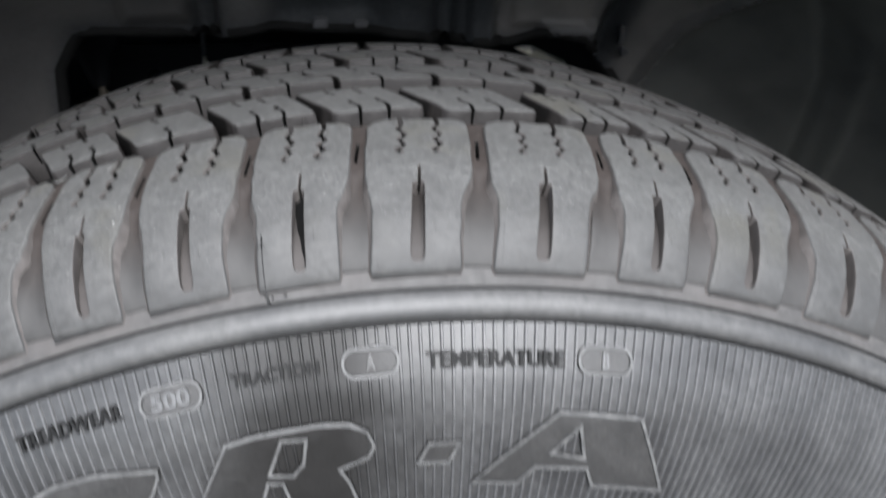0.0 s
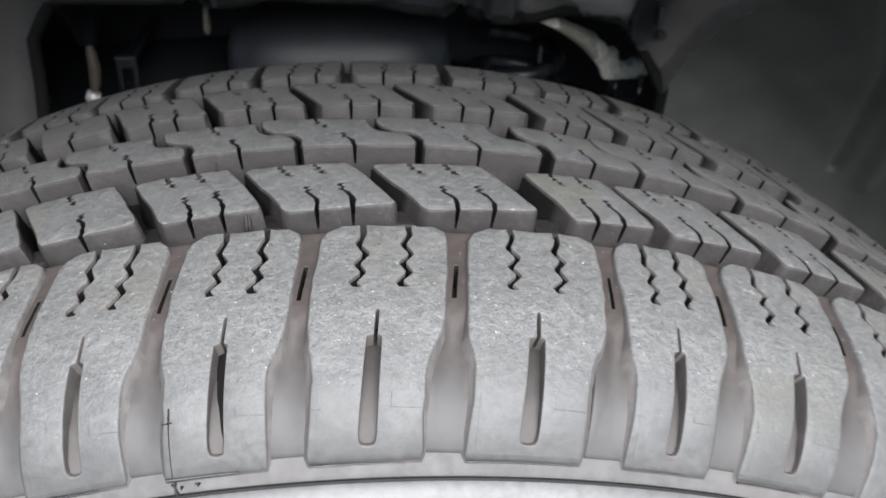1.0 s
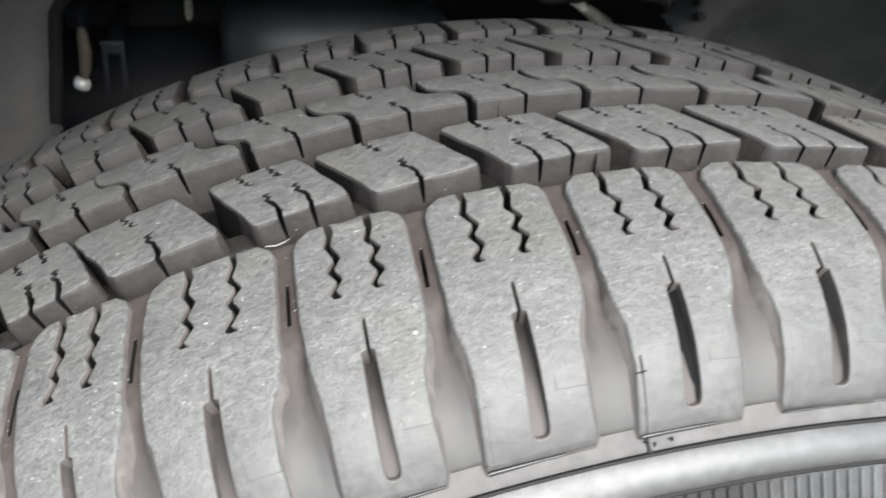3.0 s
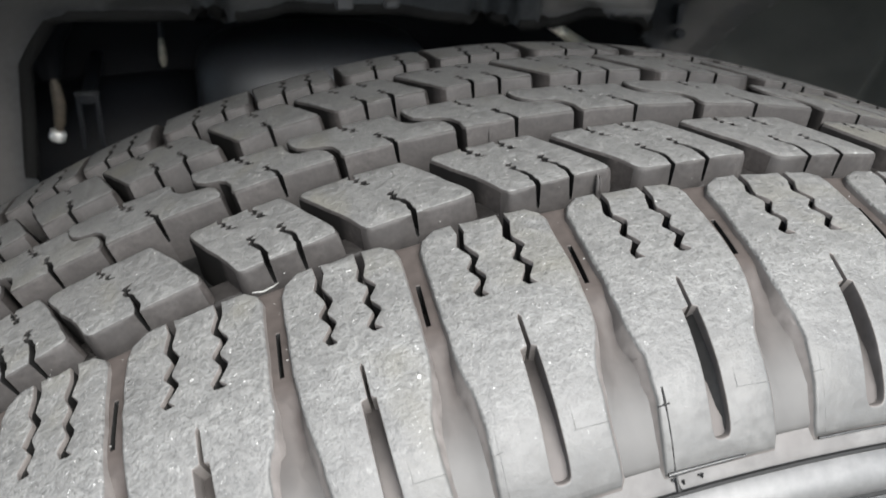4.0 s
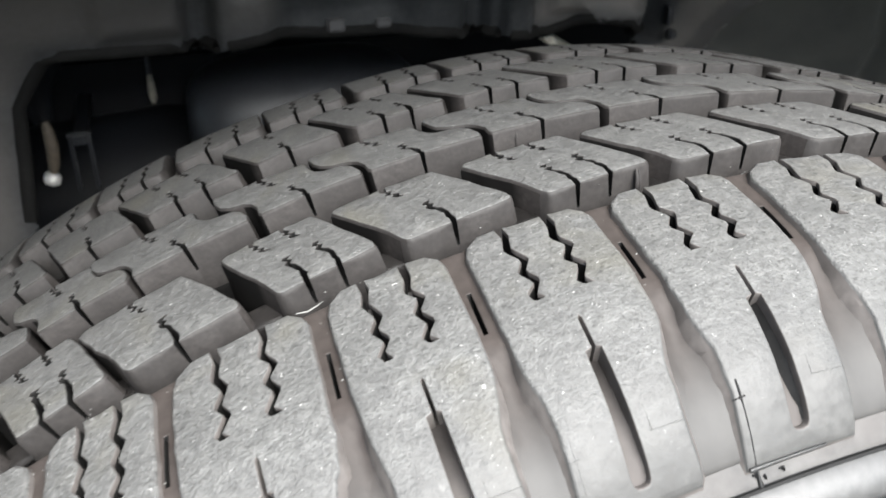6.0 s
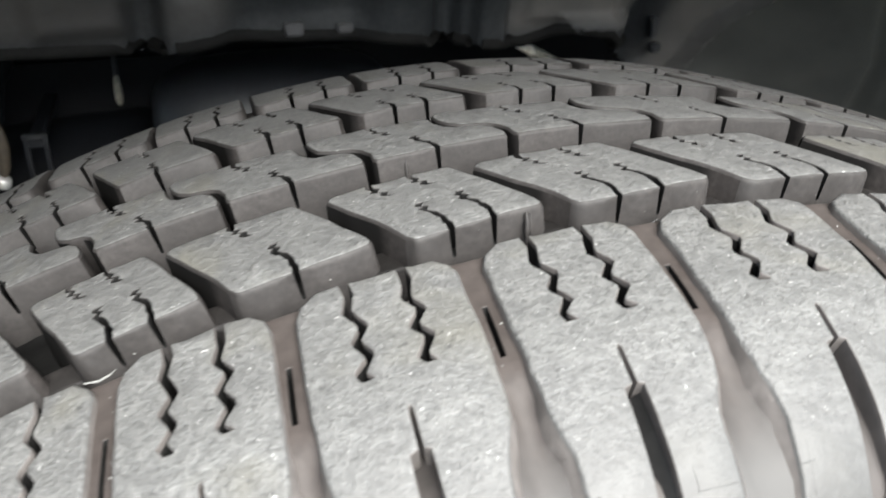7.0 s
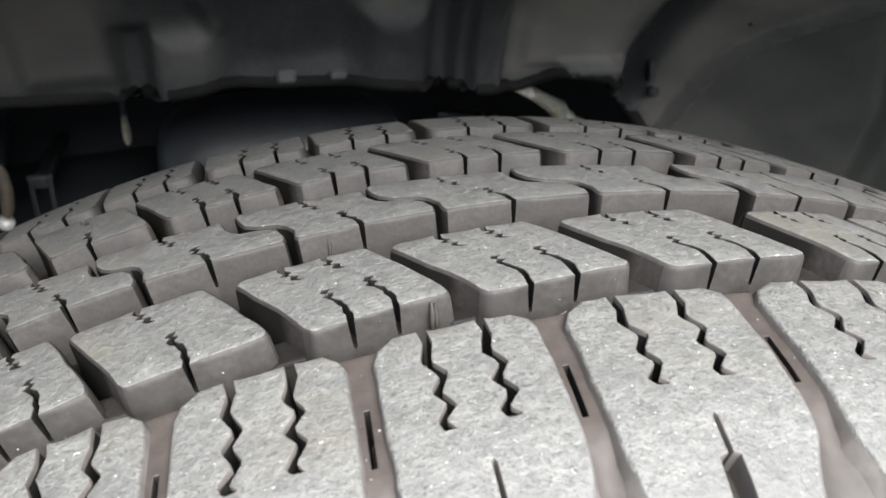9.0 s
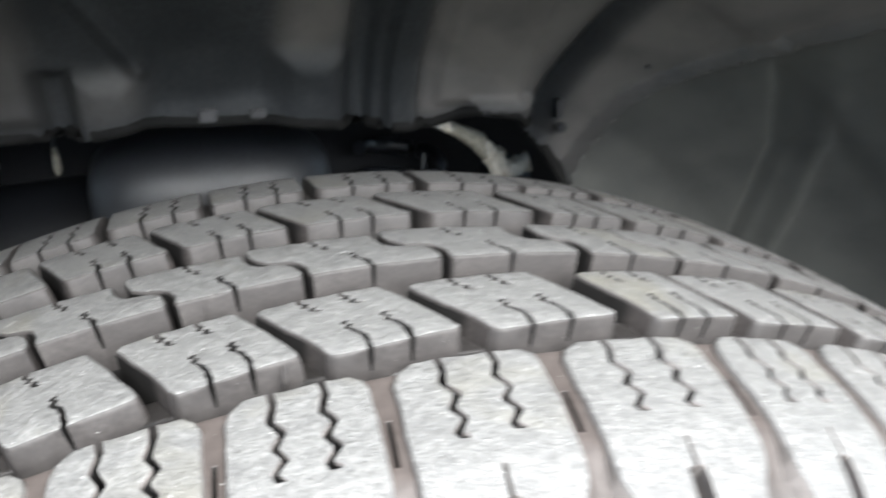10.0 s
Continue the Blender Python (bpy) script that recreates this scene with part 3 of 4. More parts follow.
def on_side(degrees, r, h):
    """A point on the outer sidewall, h proud of it."""
    y = np.interp(r, SIDE_R, SIDE_Y)
    k = (np.interp(r + 0.004, SIDE_R, SIDE_Y) - np.interp(r - 0.004, SIDE_R, SIDE_Y)) / 0.008
    n = math.hypot(1, k)
    a, r = radians(degrees), r + h * k / n
    return (r * math.sin(a), y - h / n, r * math.cos(a))


bm = bmesh.new()
for k in range(680):
    a = -180 + 360 * k / 680
    rows = []
    for r in (0.3139, 0.3136, 0.3071, 0.3011, 0.2941, 0.2861, 0.2771, 0.2681, 0.2581, 0.2511):
        h = 0.0007 if 0.2545 < r < 0.3138 else 0.0001
        w = 0.11 * 0.300 / r
        rows.append([bm.verts.new(on_side(a - w, r, -0.0002)), bm.verts.new(on_side(a - w * 0.35, r, h)), bm.verts.new(on_side(a + w * 0.35, r, h)), bm.verts.new(on_side(a + w, r, -0.0002))])
    for p, q in zip(rows, rows[1:]):
        for i in range(3):
            bm.faces.new((p[i], p[i + 1], q[i + 1], q[i]))
bmesh.ops.recalc_face_normals(bm, faces=bm.faces)
ribs = part("sidewall_ribs", bm, RIB, tyre, "fine radial ribs moulded in the sidewall")
ribs["kind"] = "stuff"


def wording(text, a0, a1, r, cap, name="raised_letter", h=0.0012, mat=None):
    """Raised writing along the sidewall from a0 to a1 degrees, its foot at radius r."""
    cu = bpy.data.curves.new("writing", "FONT")
    cu.body, cu.extrude, cu.offset = text, 0.25, 0.03
    cu.resolution_u = 3
    ob = bpy.data.objects.new("writing", cu)
    me = bpy.data.meshes.new_from_object(ob)
    bm = bmesh.new()
    bm.from_mesh(me)
    bpy.data.objects.remove(ob)
    xs, ys = [v.co.x for v in bm.verts], [v.co.y for v in bm.verts]
    for v in bm.verts:
        v.co = on_side(a0 + (a1 - a0) * (v.co.x - min(xs)) / (max(xs) - min(xs)), r + cap * (v.co.y - min(ys)) / (max(ys) - min(ys)), h if v.co.z > 0 else -0.0005)
    left = set(bm.verts)
    out = []
    while left:  # each letter is a piece of its own
        island, front = set(), [next(v for v in bm.verts if v in left)]
        while front:
            v = front.pop()
            if v in left:
                left.discard(v)
                island.add(v)
                front += [e.other_vert(v) for e in v.link_edges]
        one = bmesh.new()
        twin = {v: one.verts.new(v.co) for v in bm.verts if v in island}
        for f in bm.faces:
            if f.verts[0] in island:
                one.faces.new([twin[v] for v in f.verts])
        out.append(part(name, one, mat or JET, tyre))
    bm.free()
    return out


def plate(name, loop, mat, rim, h_rim, h_face, label, hole=None, under=tyre):
    """A raised plate on the sidewall with a rim, from (degrees, mm of radius), and a rimmed hole through it."""
    bm = bmesh.new()
    edges = []
    for lp, way in ((loop, 1), (hole, -1)):
        if not lp:
            continue
        flat = [(radians(a) * 300, r) for a, r in lp]
        if area(flat) * way < 0:
            flat.reverse()
        rows = []
        for d, h in ((-0.25, -0.4), (0.0, h_rim), (rim, h_rim), (rim + 0.2, h_face)):
            rows.append([bm.verts.new((x, y, h)) for x, y in offset(flat, d)])
        n = len(flat)
        for r in range(3):
            for i in range(n):
                bm.faces.new((rows[r][i], rows[r + 1][i], rows[r + 1][(i + 1) % n], rows[r][(i + 1) % n])).material_index = 1 if r == 1 else 0
        edges += [bm.edges.get((rows[3][i], rows[3][(i + 1) % n])) for i in range(n)]
    bmesh.ops.triangle_fill(bm, use_beauty=True, edges=edges)
    for k in range(14):
        bmesh.ops.bisect_plane(bm, geom=bm.verts[:] + bm.edges[:] + bm.faces[:], plane_co=(0, 260 + 4 * k, 0), plane_no=(0, 1, 0))
        bmesh.ops.bisect_plane(bm, geom=bm.verts[:] + bm.edges[:] + bm.faces[:], plane_co=(-115 + 15 * k, 0, 0), plane_no=(1, 0, 0))
    for v in bm.verts:
        v.co = on_side(math.degrees(v.co.x / 300), v.co.y / 1000, v.co.z / 1000)
    bmesh.ops.recalc_face_normals(bm, faces=bm.faces)
    return part(name, smooth(bm, 30), (mat, PALE), under, label)


def lozenge(a, half, r, tall):
    """Outline of a badge with round ends."""
    b = math.degrees(tall / 1000 / 0.312)
    right = [(a + half - b + b * math.cos(radians(t)), r + tall * math.sin(radians(t))) for t in range(-90, 91, 18)]
    left = [(a - half + b - b * math.cos(radians(t)), r - tall * math.sin(radians(t))) for t in range(-90, 91, 18)]
    return right + left


for a, half, r, word, wide in ((-12.33, 1.56, 305.4, "500", 0.96), (-2.53, 1.44, 306.0, "A", 0.23), (9.53, 1.49, 305.5, "B", 0.19)):
    badge = plate("grade_badge", lozenge(a, half, r, 3.5), BADGE, 0.7, 1.2, 0.8, "oval moulded grade badge with a raised rim")
    w = wording(word, a - wide, a + wide, r / 1000 - 0.0019, 0.0038, "raised_grade", 0.0015, RIB)
    for one in w:
        one.parent = badge
wording("TREADWEAR", -20.10, -14.72, 0.3039, 0.0037)
wording("TRACTION", -9.34, -5.04, 0.3046, 0.0033)
wording("TEMPERATURE", 0.24, 7.33, 0.3034, 0.0039)
for loop, hole in (([(-14.2, 266), (-12.24, 279.1), (-10.31, 292.3), (-8.68, 293.0), (-5.34, 293.1), (-3.87, 292.3), (-2.96, 289.7), (-2.62, 285.1), (-3.01, 281.6), (-4.57, 279.1), (-4.17, 275.2), (-3.7, 266), (-7.5, 266), (-7.91, 277.6), (-8.59, 278.3), (-9.8, 266)],
                    [(-7.41, 289.8), (-6.29, 289.2), (-6.63, 282.9), (-7.22, 280.2), (-8.33, 281.4)]),
                   ([(-0.53, 278.2), (0.2, 284.6), (2.05, 284.5), (1.35, 277.7)], None),
                   ([(2.59, 271.3), (7.23, 292.7), (11.99, 292.5), (14.59, 270.5), (9.96, 270.0), (9.37, 275.6), (6.36, 275.5), (5.36, 270.3)], [(8.53, 287.8), (9.03, 279.6), (7.31, 280.7)]),
                   ([(-23.32, 274.6), (-21.76, 288.3), (-20.29, 293.2), (-19.05, 294.2), (-16.98, 293.6), (-13.85, 290.3), (-13.95, 287.8), (-14.53, 283.6), (-15.3, 280), (-17.5, 274)], None)):
    plate("emblem_plate", loop, BADGE, 0.9, 1.5, 1.1, "smooth raised emblem shape with a pale worn rim", hole)


# small marks of wear and moulding on the tread
def tread_point(k, u, y, depth):
    """A point over pitch k of the tread, u pitches along it and y mm across, at a depth in mm."""
    a = radians(EDGES[k] + u * (EDGES[k + 1] - EDGES[k]))
    y, r = on_tread(y / 1000, depth / 1000)
    return Vector((r * math.sin(a), y, r * math.cos(a)))


def bar(name, pts, radii, mat, label="", sides=8, squash=1.0):
    """A thin round bar on the tyre."""
    bm = bmesh.new()
    rings = []
    for i, (p, r) in enumerate(zip(pts, radii)):
        p = Vector(p)
        d = (Vector(pts[min(i + 1, len(pts) - 1)]) - Vector(pts[max(i - 1, 0)])).normalized()
        u = d.orthogonal().normalized()
        v = d.cross(u)
        rings.append([bm.verts.new(p + (u * math.cos(t) + v * math.sin(t) * squash) * r) for t in (2 * math.pi * j / sides for j in range(sides))])
    for a, b in zip(rings, rings[1:]):
        for j in range(sides):
            bm.faces.new((a[j], a[(j + 1) % sides], b[(j + 1) % sides], b[j]))
    bm.faces.new(rings[0][::-1])
    bm.faces.new(rings[-1])
    bmesh.ops.recalc_face_normals(bm, faces=bm.faces)
    return part(name, smooth(bm, 60), mat, tyre, label)


for k in range(10):
    j = random.Random(40 + k)
    for u0, y0, u1, y1 in ((0.085, -94.2, 0.055, -101.7), (0.535, -93.4 - j.uniform(0, 1), 0.53, -96.2), (0.52, -96.2, 0.735, -96.4), (0.03, -96.3, 0.10, -96.2)):
        n = 5
        pts = [tread_point(k, u0 + (u1 - u0) * i / n, y0 + (y1 - y0) * i / n, 0.0) for i in range(n + 1)]
        dark = k == 4 and u0 < 0.1
        bar("mould_line", pts, [(0.00006 if not dark else 0.0002) * j.uniform(0.5, 1.4) for _ in range(n + 1)], JET if dark else TREAD, "fine black crack line" if dark else "", 6)
crack = [tread_point(4, 0.055, -101.7, 0.0), tread_point(4, 0.058, -102.6, 0.0), tread_point(4, 0.066, -103.1, 0.1), tread_point(4, 0.085, -103.4, 0.1), tread_point(4, 0.14, -103.45, 0.1), tread_point(4, 0.20, -103.4, 0.2)]
bar("split", crack, [0.00015, 0.0003, 0.0006, 0.0005, 0.0003, 0.0001], INK, "black split in the moulding seam", 6)
# the torn fins on two block faces
bar("rubber_fin", [tread_point(4, 0.500, -40.0, 0.5), tread_point(4, 0.497, -40.7, 2.0), tread_point(4, 0.49, -41.0, 4.0), tread_point(4, 0.485, -41.3, 6.5)], [0.0002, 0.0005, 0.0005, 0.0003], SIDE, "small torn rubber fin")
bar("rubber_fin", [tread_point(4, 0.520, -40.1, 0.9), tread_point(4, 0.519, -40.7, 2.5), tread_point(4, 0.515, -41.0, 5.0)], [0.0002, 0.0004, 0.0003], SIDE, "small torn rubber fin")
bar("rubber_fin", [tread_point(4, 0.10, -3.8, 0.8), tread_point(4, 0.095, -4.3, 3.0), tread_point(4, 0.085, -4.5, 6.0)], [0.0002, 0.0004, 0.0003], SIDE, "small torn rubber fin")
bar("pale_shred", [tread_point(2, -0.10, -48.4, 0.4), tread_point(2, -0.02, -48.6, 0.9), tread_point(2, 0.06, -48.9, 0.3), tread_point(2, 0.10, -49.6, -0.6)], [0.0001, 0.0002, 0.00015, 0.0001], SHRED, "thin pale shred of rubber")
bar("pale_shred", [tread_point(5, 0.02, -48.3, 2.6), tread_point(5, 0.10, -48.5, 2.2), tread_point(5, 0.16, -48.2, 1.4)], [0.00006, 0.0001, 0.00006], PALE, "thin pale shred of rubber")
# fine pale grit caught in the grooves
bm = bmesh.new()
j = random.Random(77)
for _ in range(60):
    k = j.randrange(0, 10)
    if j.random() < 0.7:
        p = tread_point(k, j.choice((-0.055, 0.035)) + j.uniform(-0.012, 0.012), j.uniform(-76, -50), 1.45)
    else:
        p = tread_point(k, j.uniform(-0.1, 0.55), -40.7, j.uniform(1.5, 6.0))
    bit = bmesh.ops.create_icosphere(bm, subdivisions=1, radius=j.uniform(0.00007, 0.00018))["verts"]
    for v in bit:
        v.co = p + Vector((v.co.x * j.uniform(0.6, 1.8), v.co.y * j.uniform(0.6, 1.4), v.co.z))
grit = part("grit", bm, SHRED, tyre, "tiny pale grains of grit in the grooves")
grit["kind"] = "stuff"
# black wet dirt in one slot, rubber nibs on the band below the blocks
slot = [(u * radians(EDGES[5] - EDGES[4]) * 354.1, y) for u, y in SHOULDER_SLOT[4:12]]
bm = bmesh.new()
vs = [bm.verts.new((x, y, 0)) for x, y in slot]
bmesh.ops.triangle_fill(bm, edges=[bm.edges.new((vs[i], vs[(i + 1) % len(vs)])) for i in range(len(vs))])
for yy in (-86, -89, -92, -95, -98):
    bmesh.ops.bisect_plane(bm, geom=bm.verts[:] + bm.edges[:] + bm.faces[:], plane_co=(0, yy, 0), plane_no=(0, 1, 0))
for v in bm.verts:
    v.co = tread_point(4, v.co.x / (radians(EDGES[5] - EDGES[4]) * 354.1), v.co.y, 4.5 + (v.co.y + 84) * 0.15 - (v.co.x - 0.41 * radians(EDGES[5] - EDGES[4]) * 354.1) * 0.8)
bmesh.ops.recalc_face_normals(bm, faces=bm.faces)
part("wet_dirt", bm, JET, tyre, "black wet dirt filling one slot")
for u, y in ((0.10, -102.6), (0.22, -102.5), (0.05, -102.4)):
    bar("rubber_nib", [tread_point(4, u - 0.015, y, 0.6), tread_point(4, u, y, 0.1), tread_point(4, u + 0.015, y, 0.6)], [0.0003, 0.0005, 0.0002], INK, "small dark rubber nib")

# thin black bars stand for the step shadow below the shoulder blocks
for k in range(0, 9):
    j = random.Random(k)
    u1 = j.uniform(0.45, 0.72)
    pts = [tread_point(k, 0.01 + (u1 - 0.01) * i / 7, -101.95, 0.05) for i in range(8)]
    bar("shadow_line", pts, [(0.0006 if k == 4 else 0.00055 if k < 5 else 0.00026) * (1 - 0.6 * i / 7) * j.uniform(0.7, 1.1) for i in range(8)], INK, "black bar standing for the shade under a shoulder block's edge", 6)
for y0, r0, thick in ((-0.1033, 0.3223, 0.0005), (-0.1062, 0.3144, 0.0010)):
    ring = [(y0 + thick * math.cos(a), r0 + thick * math.sin(a)) for a in (2 * math.pi * i / 6 for i in range(7))]
    part("mould_seam", turned(ring, 360), JET, tyre, "thin dark moulding seam round the shoulder")

# ---- wheel arch liner: a rounded tub about the axle, open below on the inner side ----
TUB = [(-0.125, 0.58), (-0.05, 0.565), (0.03, 0.545), (0.09, 0.527), (0.15, 0.502), (0.20, 0.474), (0.235, 0.446), (0.262, 0.418), (0.283, 0.392), (0.295, 0.366), (0.300, 0.34), (0.300, 0.20)]
TUB_Y, TUB_R = np.array([y for y, r in TUB])[::-1], np.array([r for y, r in TUB])[::-1]
RUN = np.concatenate([np.arange(0.20, 0.33, 0.006), np.arange(0.33, 0.47, 0.002), np.arange(0.47, 0.582, 0.006)])
RUN_Y = np.interp(RUN, TUB_R, TUB_Y)
for _ in range(6):
    RUN_Y[1:-1] = (RUN_Y[:-2] + 2 * RUN_Y[1:-1] + RUN_Y[2:]) / 4


def soft_box(x, z, x0, x1, z0, z1, s=0.004):
    """1 inside a rectangle, 0 outside, with a soft border."""
    d = min(x - x0, x1 - x, z - z0, z1 - z)
    t = max(0.0, min(1.0, 0.5 + d / s / 2))
    return t * t * (3 - 2 * t)


def line_distance(x, z, pts):
    p = Vector((x, z))
    return min(_distance(p, Vector(a), Vector(b)) for a, b in zip(pts, pts[1:]))


def bump_line(x, z, pts, half):
    t = max(0.0, 1 - line_distance(x, z, pts) / half)
    return t * t * (3 - 2 * t)


CHANNEL = [(0.166, 0.331), (0.167, 0.347), (0.171, 0.366), (0.178, 0.389), (0.184, 0.410), (0.198, 0.450), (0.21, 0.50)]
BEAD = [(0.183, 0.270), (0.185, 0.290), (0.189, 0.302), (0.201, 0.330), (0.210, 0.351), (0.226, 0.368), (0.250, 0.383), (0.266, 0.394), (0.284, 0.411), (0.330, 0.445)]
STEP = [(0.262, 0.400), (0.271, 0.387), (0.285, 0.365), (0.305, 0.324), (0.313, 0.278), (0.316, 0.24)]
RIDGE = [(0.282, 0.396), (0.301, 0.367), (0.320, 0.327), (0.330, 0.286), (0.333, 0.266), (0.335, 0.23)]
LIP_X = [-0.30, -0.176, -0.093, -0.061, -0.033, 0.008, 0.033, 0.046, 0.100, 0.125, 0.151, 0.166, 0.185, 0.205]
LIP_Z = [0.350, 0.355, 0.349, 0.354, 0.351, 0.350, 0.347, 0.344, 0.340, 0.348, 0.344, 0.329, 0.301, 0.22]


def opening(x, z):
    """Metres inside the opening under the liner's lower edge (negative outside)."""
    left = np.interp(z, [0.20, 0.271, 0.297, 0.329, 0.355], [-0.206, -0.203, -0.198, -0.194, -0.176])
    return min(np.interp(x, LIP_X, LIP_Z) - z, x - left, 0.205 - x)


def relief(x, z):
    """How far the moulding stands out of the liner."""
    h = 0.009 * soft_box(x, z, -0.092, -0.060, 0.340, 0.381, 0.012) + 0.010 * soft_box(x, z, 0.012, 0.046, 0.335, 0.386, 0.013)
    h += 0.010 * soft_box(x, z, 0.070, 0.088, 0.33, 0.60, 0.003) + 0.004 * soft_box(x, z, 0.100, 0.150, 0.352, 0.60, 0.003)
    h -= 0.012 * soft_box(x, z, -0.108, -0.094, 0.345, 0.385) + 0.010 * soft_box(x, z, 0.048, 0.062, 0.30, 0.60, 0.004)
    h -= 0.003 * soft_box(x, z, -0.058, 0.010, 0.360, 0.60, 0.010)
    h += 0.007 * bump_line(x, z, [(-0.100, 0.455), (-0.078, 0.417), (-0.060, 0.385)], 0.008)
    h += 0.008 * soft_box(x, z, -0.150, -0.110, 0.36, 0.60, 0.006)
    h += 0.010 * soft_box(x, z, 0.122, 0.158, 0.300, 0.352, 0.006)
    h -= 0.016 * bump_line(x, z, CHANNEL, 0.012)
    h += 0.013 * bump_line(x, z, BEAD, 0.006)
    if x > 0.183 and z < np.interp(x, [p[0] for p in BEAD], [p[1] for p in BEAD]):
        h -= 0.006 * min(1.0, line_distance(x, z, BEAD) / 0.006)
    h -= 0.006 * bump_line(x, z, STEP, 0.006)
    h += 0.006 * bump_line(x, z, RIDGE, 0.009)
    d = opening(x, z)
    if d > 0:
        h -= 0.3 * d
    return h + 0.0012 * noise.noise((x * 30, z * 30, 3.0))


def dusted(x, z):
    """Road dust lies on the raised panels, not in the channels: how much brown and how much grey dust."""
    if line_distance(x, z, CHANNEL) < 0.011 or opening(x, z) > -0.006:
        return 0.0, 0.0
    if x > 0.15:
        if z > np.interp(x, [p[0] for p in BEAD], [p[1] for p in BEAD]) - 0.004:
            return 1.0, 0.0
        return 0.0, float(x > 0.19)
    if x < -0.108 or -0.092 < x < -0.060 and z < 0.383:
        return 0.5, 0.0
    return float(0.090 < x or 0.012 < x < 0.046 and z > 0.39), 0.0


bm = bmesh.new()
brown, grey = bm.verts.layers.float.new("brown_dust"), bm.verts.layers.float.new("grey_dust")
grid, cover = [], []
for k in range(501):
    a = radians(-76 + k * 152 / 500)
    col = []
    for r, y in zip(RUN, RUN_Y):
        x, z = r * math.sin(a), r * math.cos(a)
        d = opening(x, z)
        if -0.0011 < d < 0.0011:  # rests the nearest row of corners on the lip itself
            gx, gz = opening(x + 1e-4, z) - d, opening(x, z + 1e-4) - d
            n2 = max(gx * gx + gz * gz, 1e-12)
            x, z = x - d * gx * 1e-4 / n2, z - d * gz * 1e-4 / n2
        col.append((bm.verts.new((x, y - relief(x, z) if r < 0.56 else y, HUB + z)), opening(x, z)))
        cover.append(dusted(x, z))
    grid.append(col)
cover = np.array(cover).reshape(501, len(RUN), 2)
for _ in range(10):  # the dust thins out over a few millimetres
    cover[1:-1] = (cover[:-2] + 2 * cover[1:-1] + cover[2:]) / 4
    cover[:, 1:-1] = (cover[:, :-2] + 2 * cover[:, 1:-1] + cover[:, 2:]) / 4
for col, amounts in zip(grid, cover):
    for (v, _), (b_dust, g_dust) in zip(col, amounts):
        v[brown], v[grey] = b_dust, g_dust
for p, q in zip(grid, grid[1:]):
    for i in range(len(RUN) - 1):
        four = (p[i], p[i + 1], q[i + 1], q[i])
        if min(c[1] for c in four) < 0.0005:
            bm.faces.new([c[0] for c in four])
bmesh.ops.delete(bm, geom=[v for v in bm.verts if not v.link_faces], context="VERTS")
bmesh.ops.recalc_face_normals(bm, faces=bm.faces)
liner = part("wheel_arch_liner", smooth(bm, 50), LINER, None)
tagged(liner, "dusty black moulded plastic wheel arch liner", "wheel arch liner", kind="structure")


def shaped(name, pts, radii, mat, parent, label="", sides=14, squash=1.0):
    """A round bar along points with a radius at each, closed at both ends."""
    bm = bmesh.new()
    rings = []
    for i, (p, r) in enumerate(zip(pts, radii)):
        p = Vector(p)
        d = (Vector(pts[min(i + 1, len(pts) - 1)]) - Vector(pts[max(i - 1, 0)])).normalized()
        u = d.orthogonal().normalized()
        v = d.cross(u)
        rings.append([bm.verts.new(p + (u * math.cos(t) + v * math.sin(t) * squash) * r) for t in (2 * math.pi * j / sides for j in range(sides))])
    for a, b in zip(rings, rings[1:]):
        for j in range(sides):
            bm.faces.new((a[j], a[(j + 1) % sides], b[(j + 1) % sides], b[j]))
    bm.faces.new(rings[0][::-1])
    bm.faces.new(rings[-1])
    bmesh.ops.recalc_face_normals(bm, faces=bm.faces)
    return part(name, smooth(bm, 50), mat, parent, label)


def rounded_box(name, centre, size, mat, parent, label="", bevel=0.2, turn=(0, 0, 0)):
    bm = bmesh.new()
    bmesh.ops.create_cube(bm, size=1)
    bmesh.ops.scale(bm, verts=bm.verts, vec=size)
    bmesh.ops.bevel(bm, geom=bm.edges[:], offset=bevel * min(size), segments=3, affect="EDGES")
    bmesh.ops.transform(bm, verts=bm.verts, matrix=pose(*centre, *turn))
    return part(name, smooth(bm, 50), mat, parent, label)


def thing(name, label, category, at):
    ob = new(name)
    ob.location = at
    return tagged(ob, label, category)


def under(ob, parent):
    """Keeps a part where it was built while hanging it under its thing."""
    ob.parent = parent
    ob.matrix_parent_inverse = Matrix.Translation(-parent.location)
    return ob


# rolled lower edge of the liner
edge_line = [(-0.203, 0.262), (-0.1985, 0.297), (-0.194, 0.329), (-0.1785, 0.352), (-0.170, 0.3548)] + [(x, z) for x, z in zip(np.linspace(-0.16, 0.205, 60), np.interp(np.linspace(-0.16, 0.205, 60), LIP_X, LIP_Z))]
pts = [(x, float(np.interp(math.hypot(x, z), RUN, RUN_Y)) - relief(x, z + 0.004) + 0.002, HUB + z) for x, z in edge_line]
shaped("rolled_edge", pts, [0.004] * len(pts), SLIT, liner, sides=10)

# fasteners of the liner
CLIPGREY = material("grey_clip_plastic", (0.028, 0.028, 0.03), (0.042, 0.042, 0.044), 0.5, scale=200, bump=0.1)
clips = []
for x, z, w, h in ((-0.028, 0.3545, 0.010, 0.0075), (-0.001, 0.3535, 0.009, 0.005)):
    c = rounded_box("liner_clip", (x, 0.2965, HUB + z), (w, 0.005, h), CLIPGREY, None)
    clips.append(c)
    tagged(c, "small pale grey plastic clip on the liner's lower edge", "clip", group="liner clips")
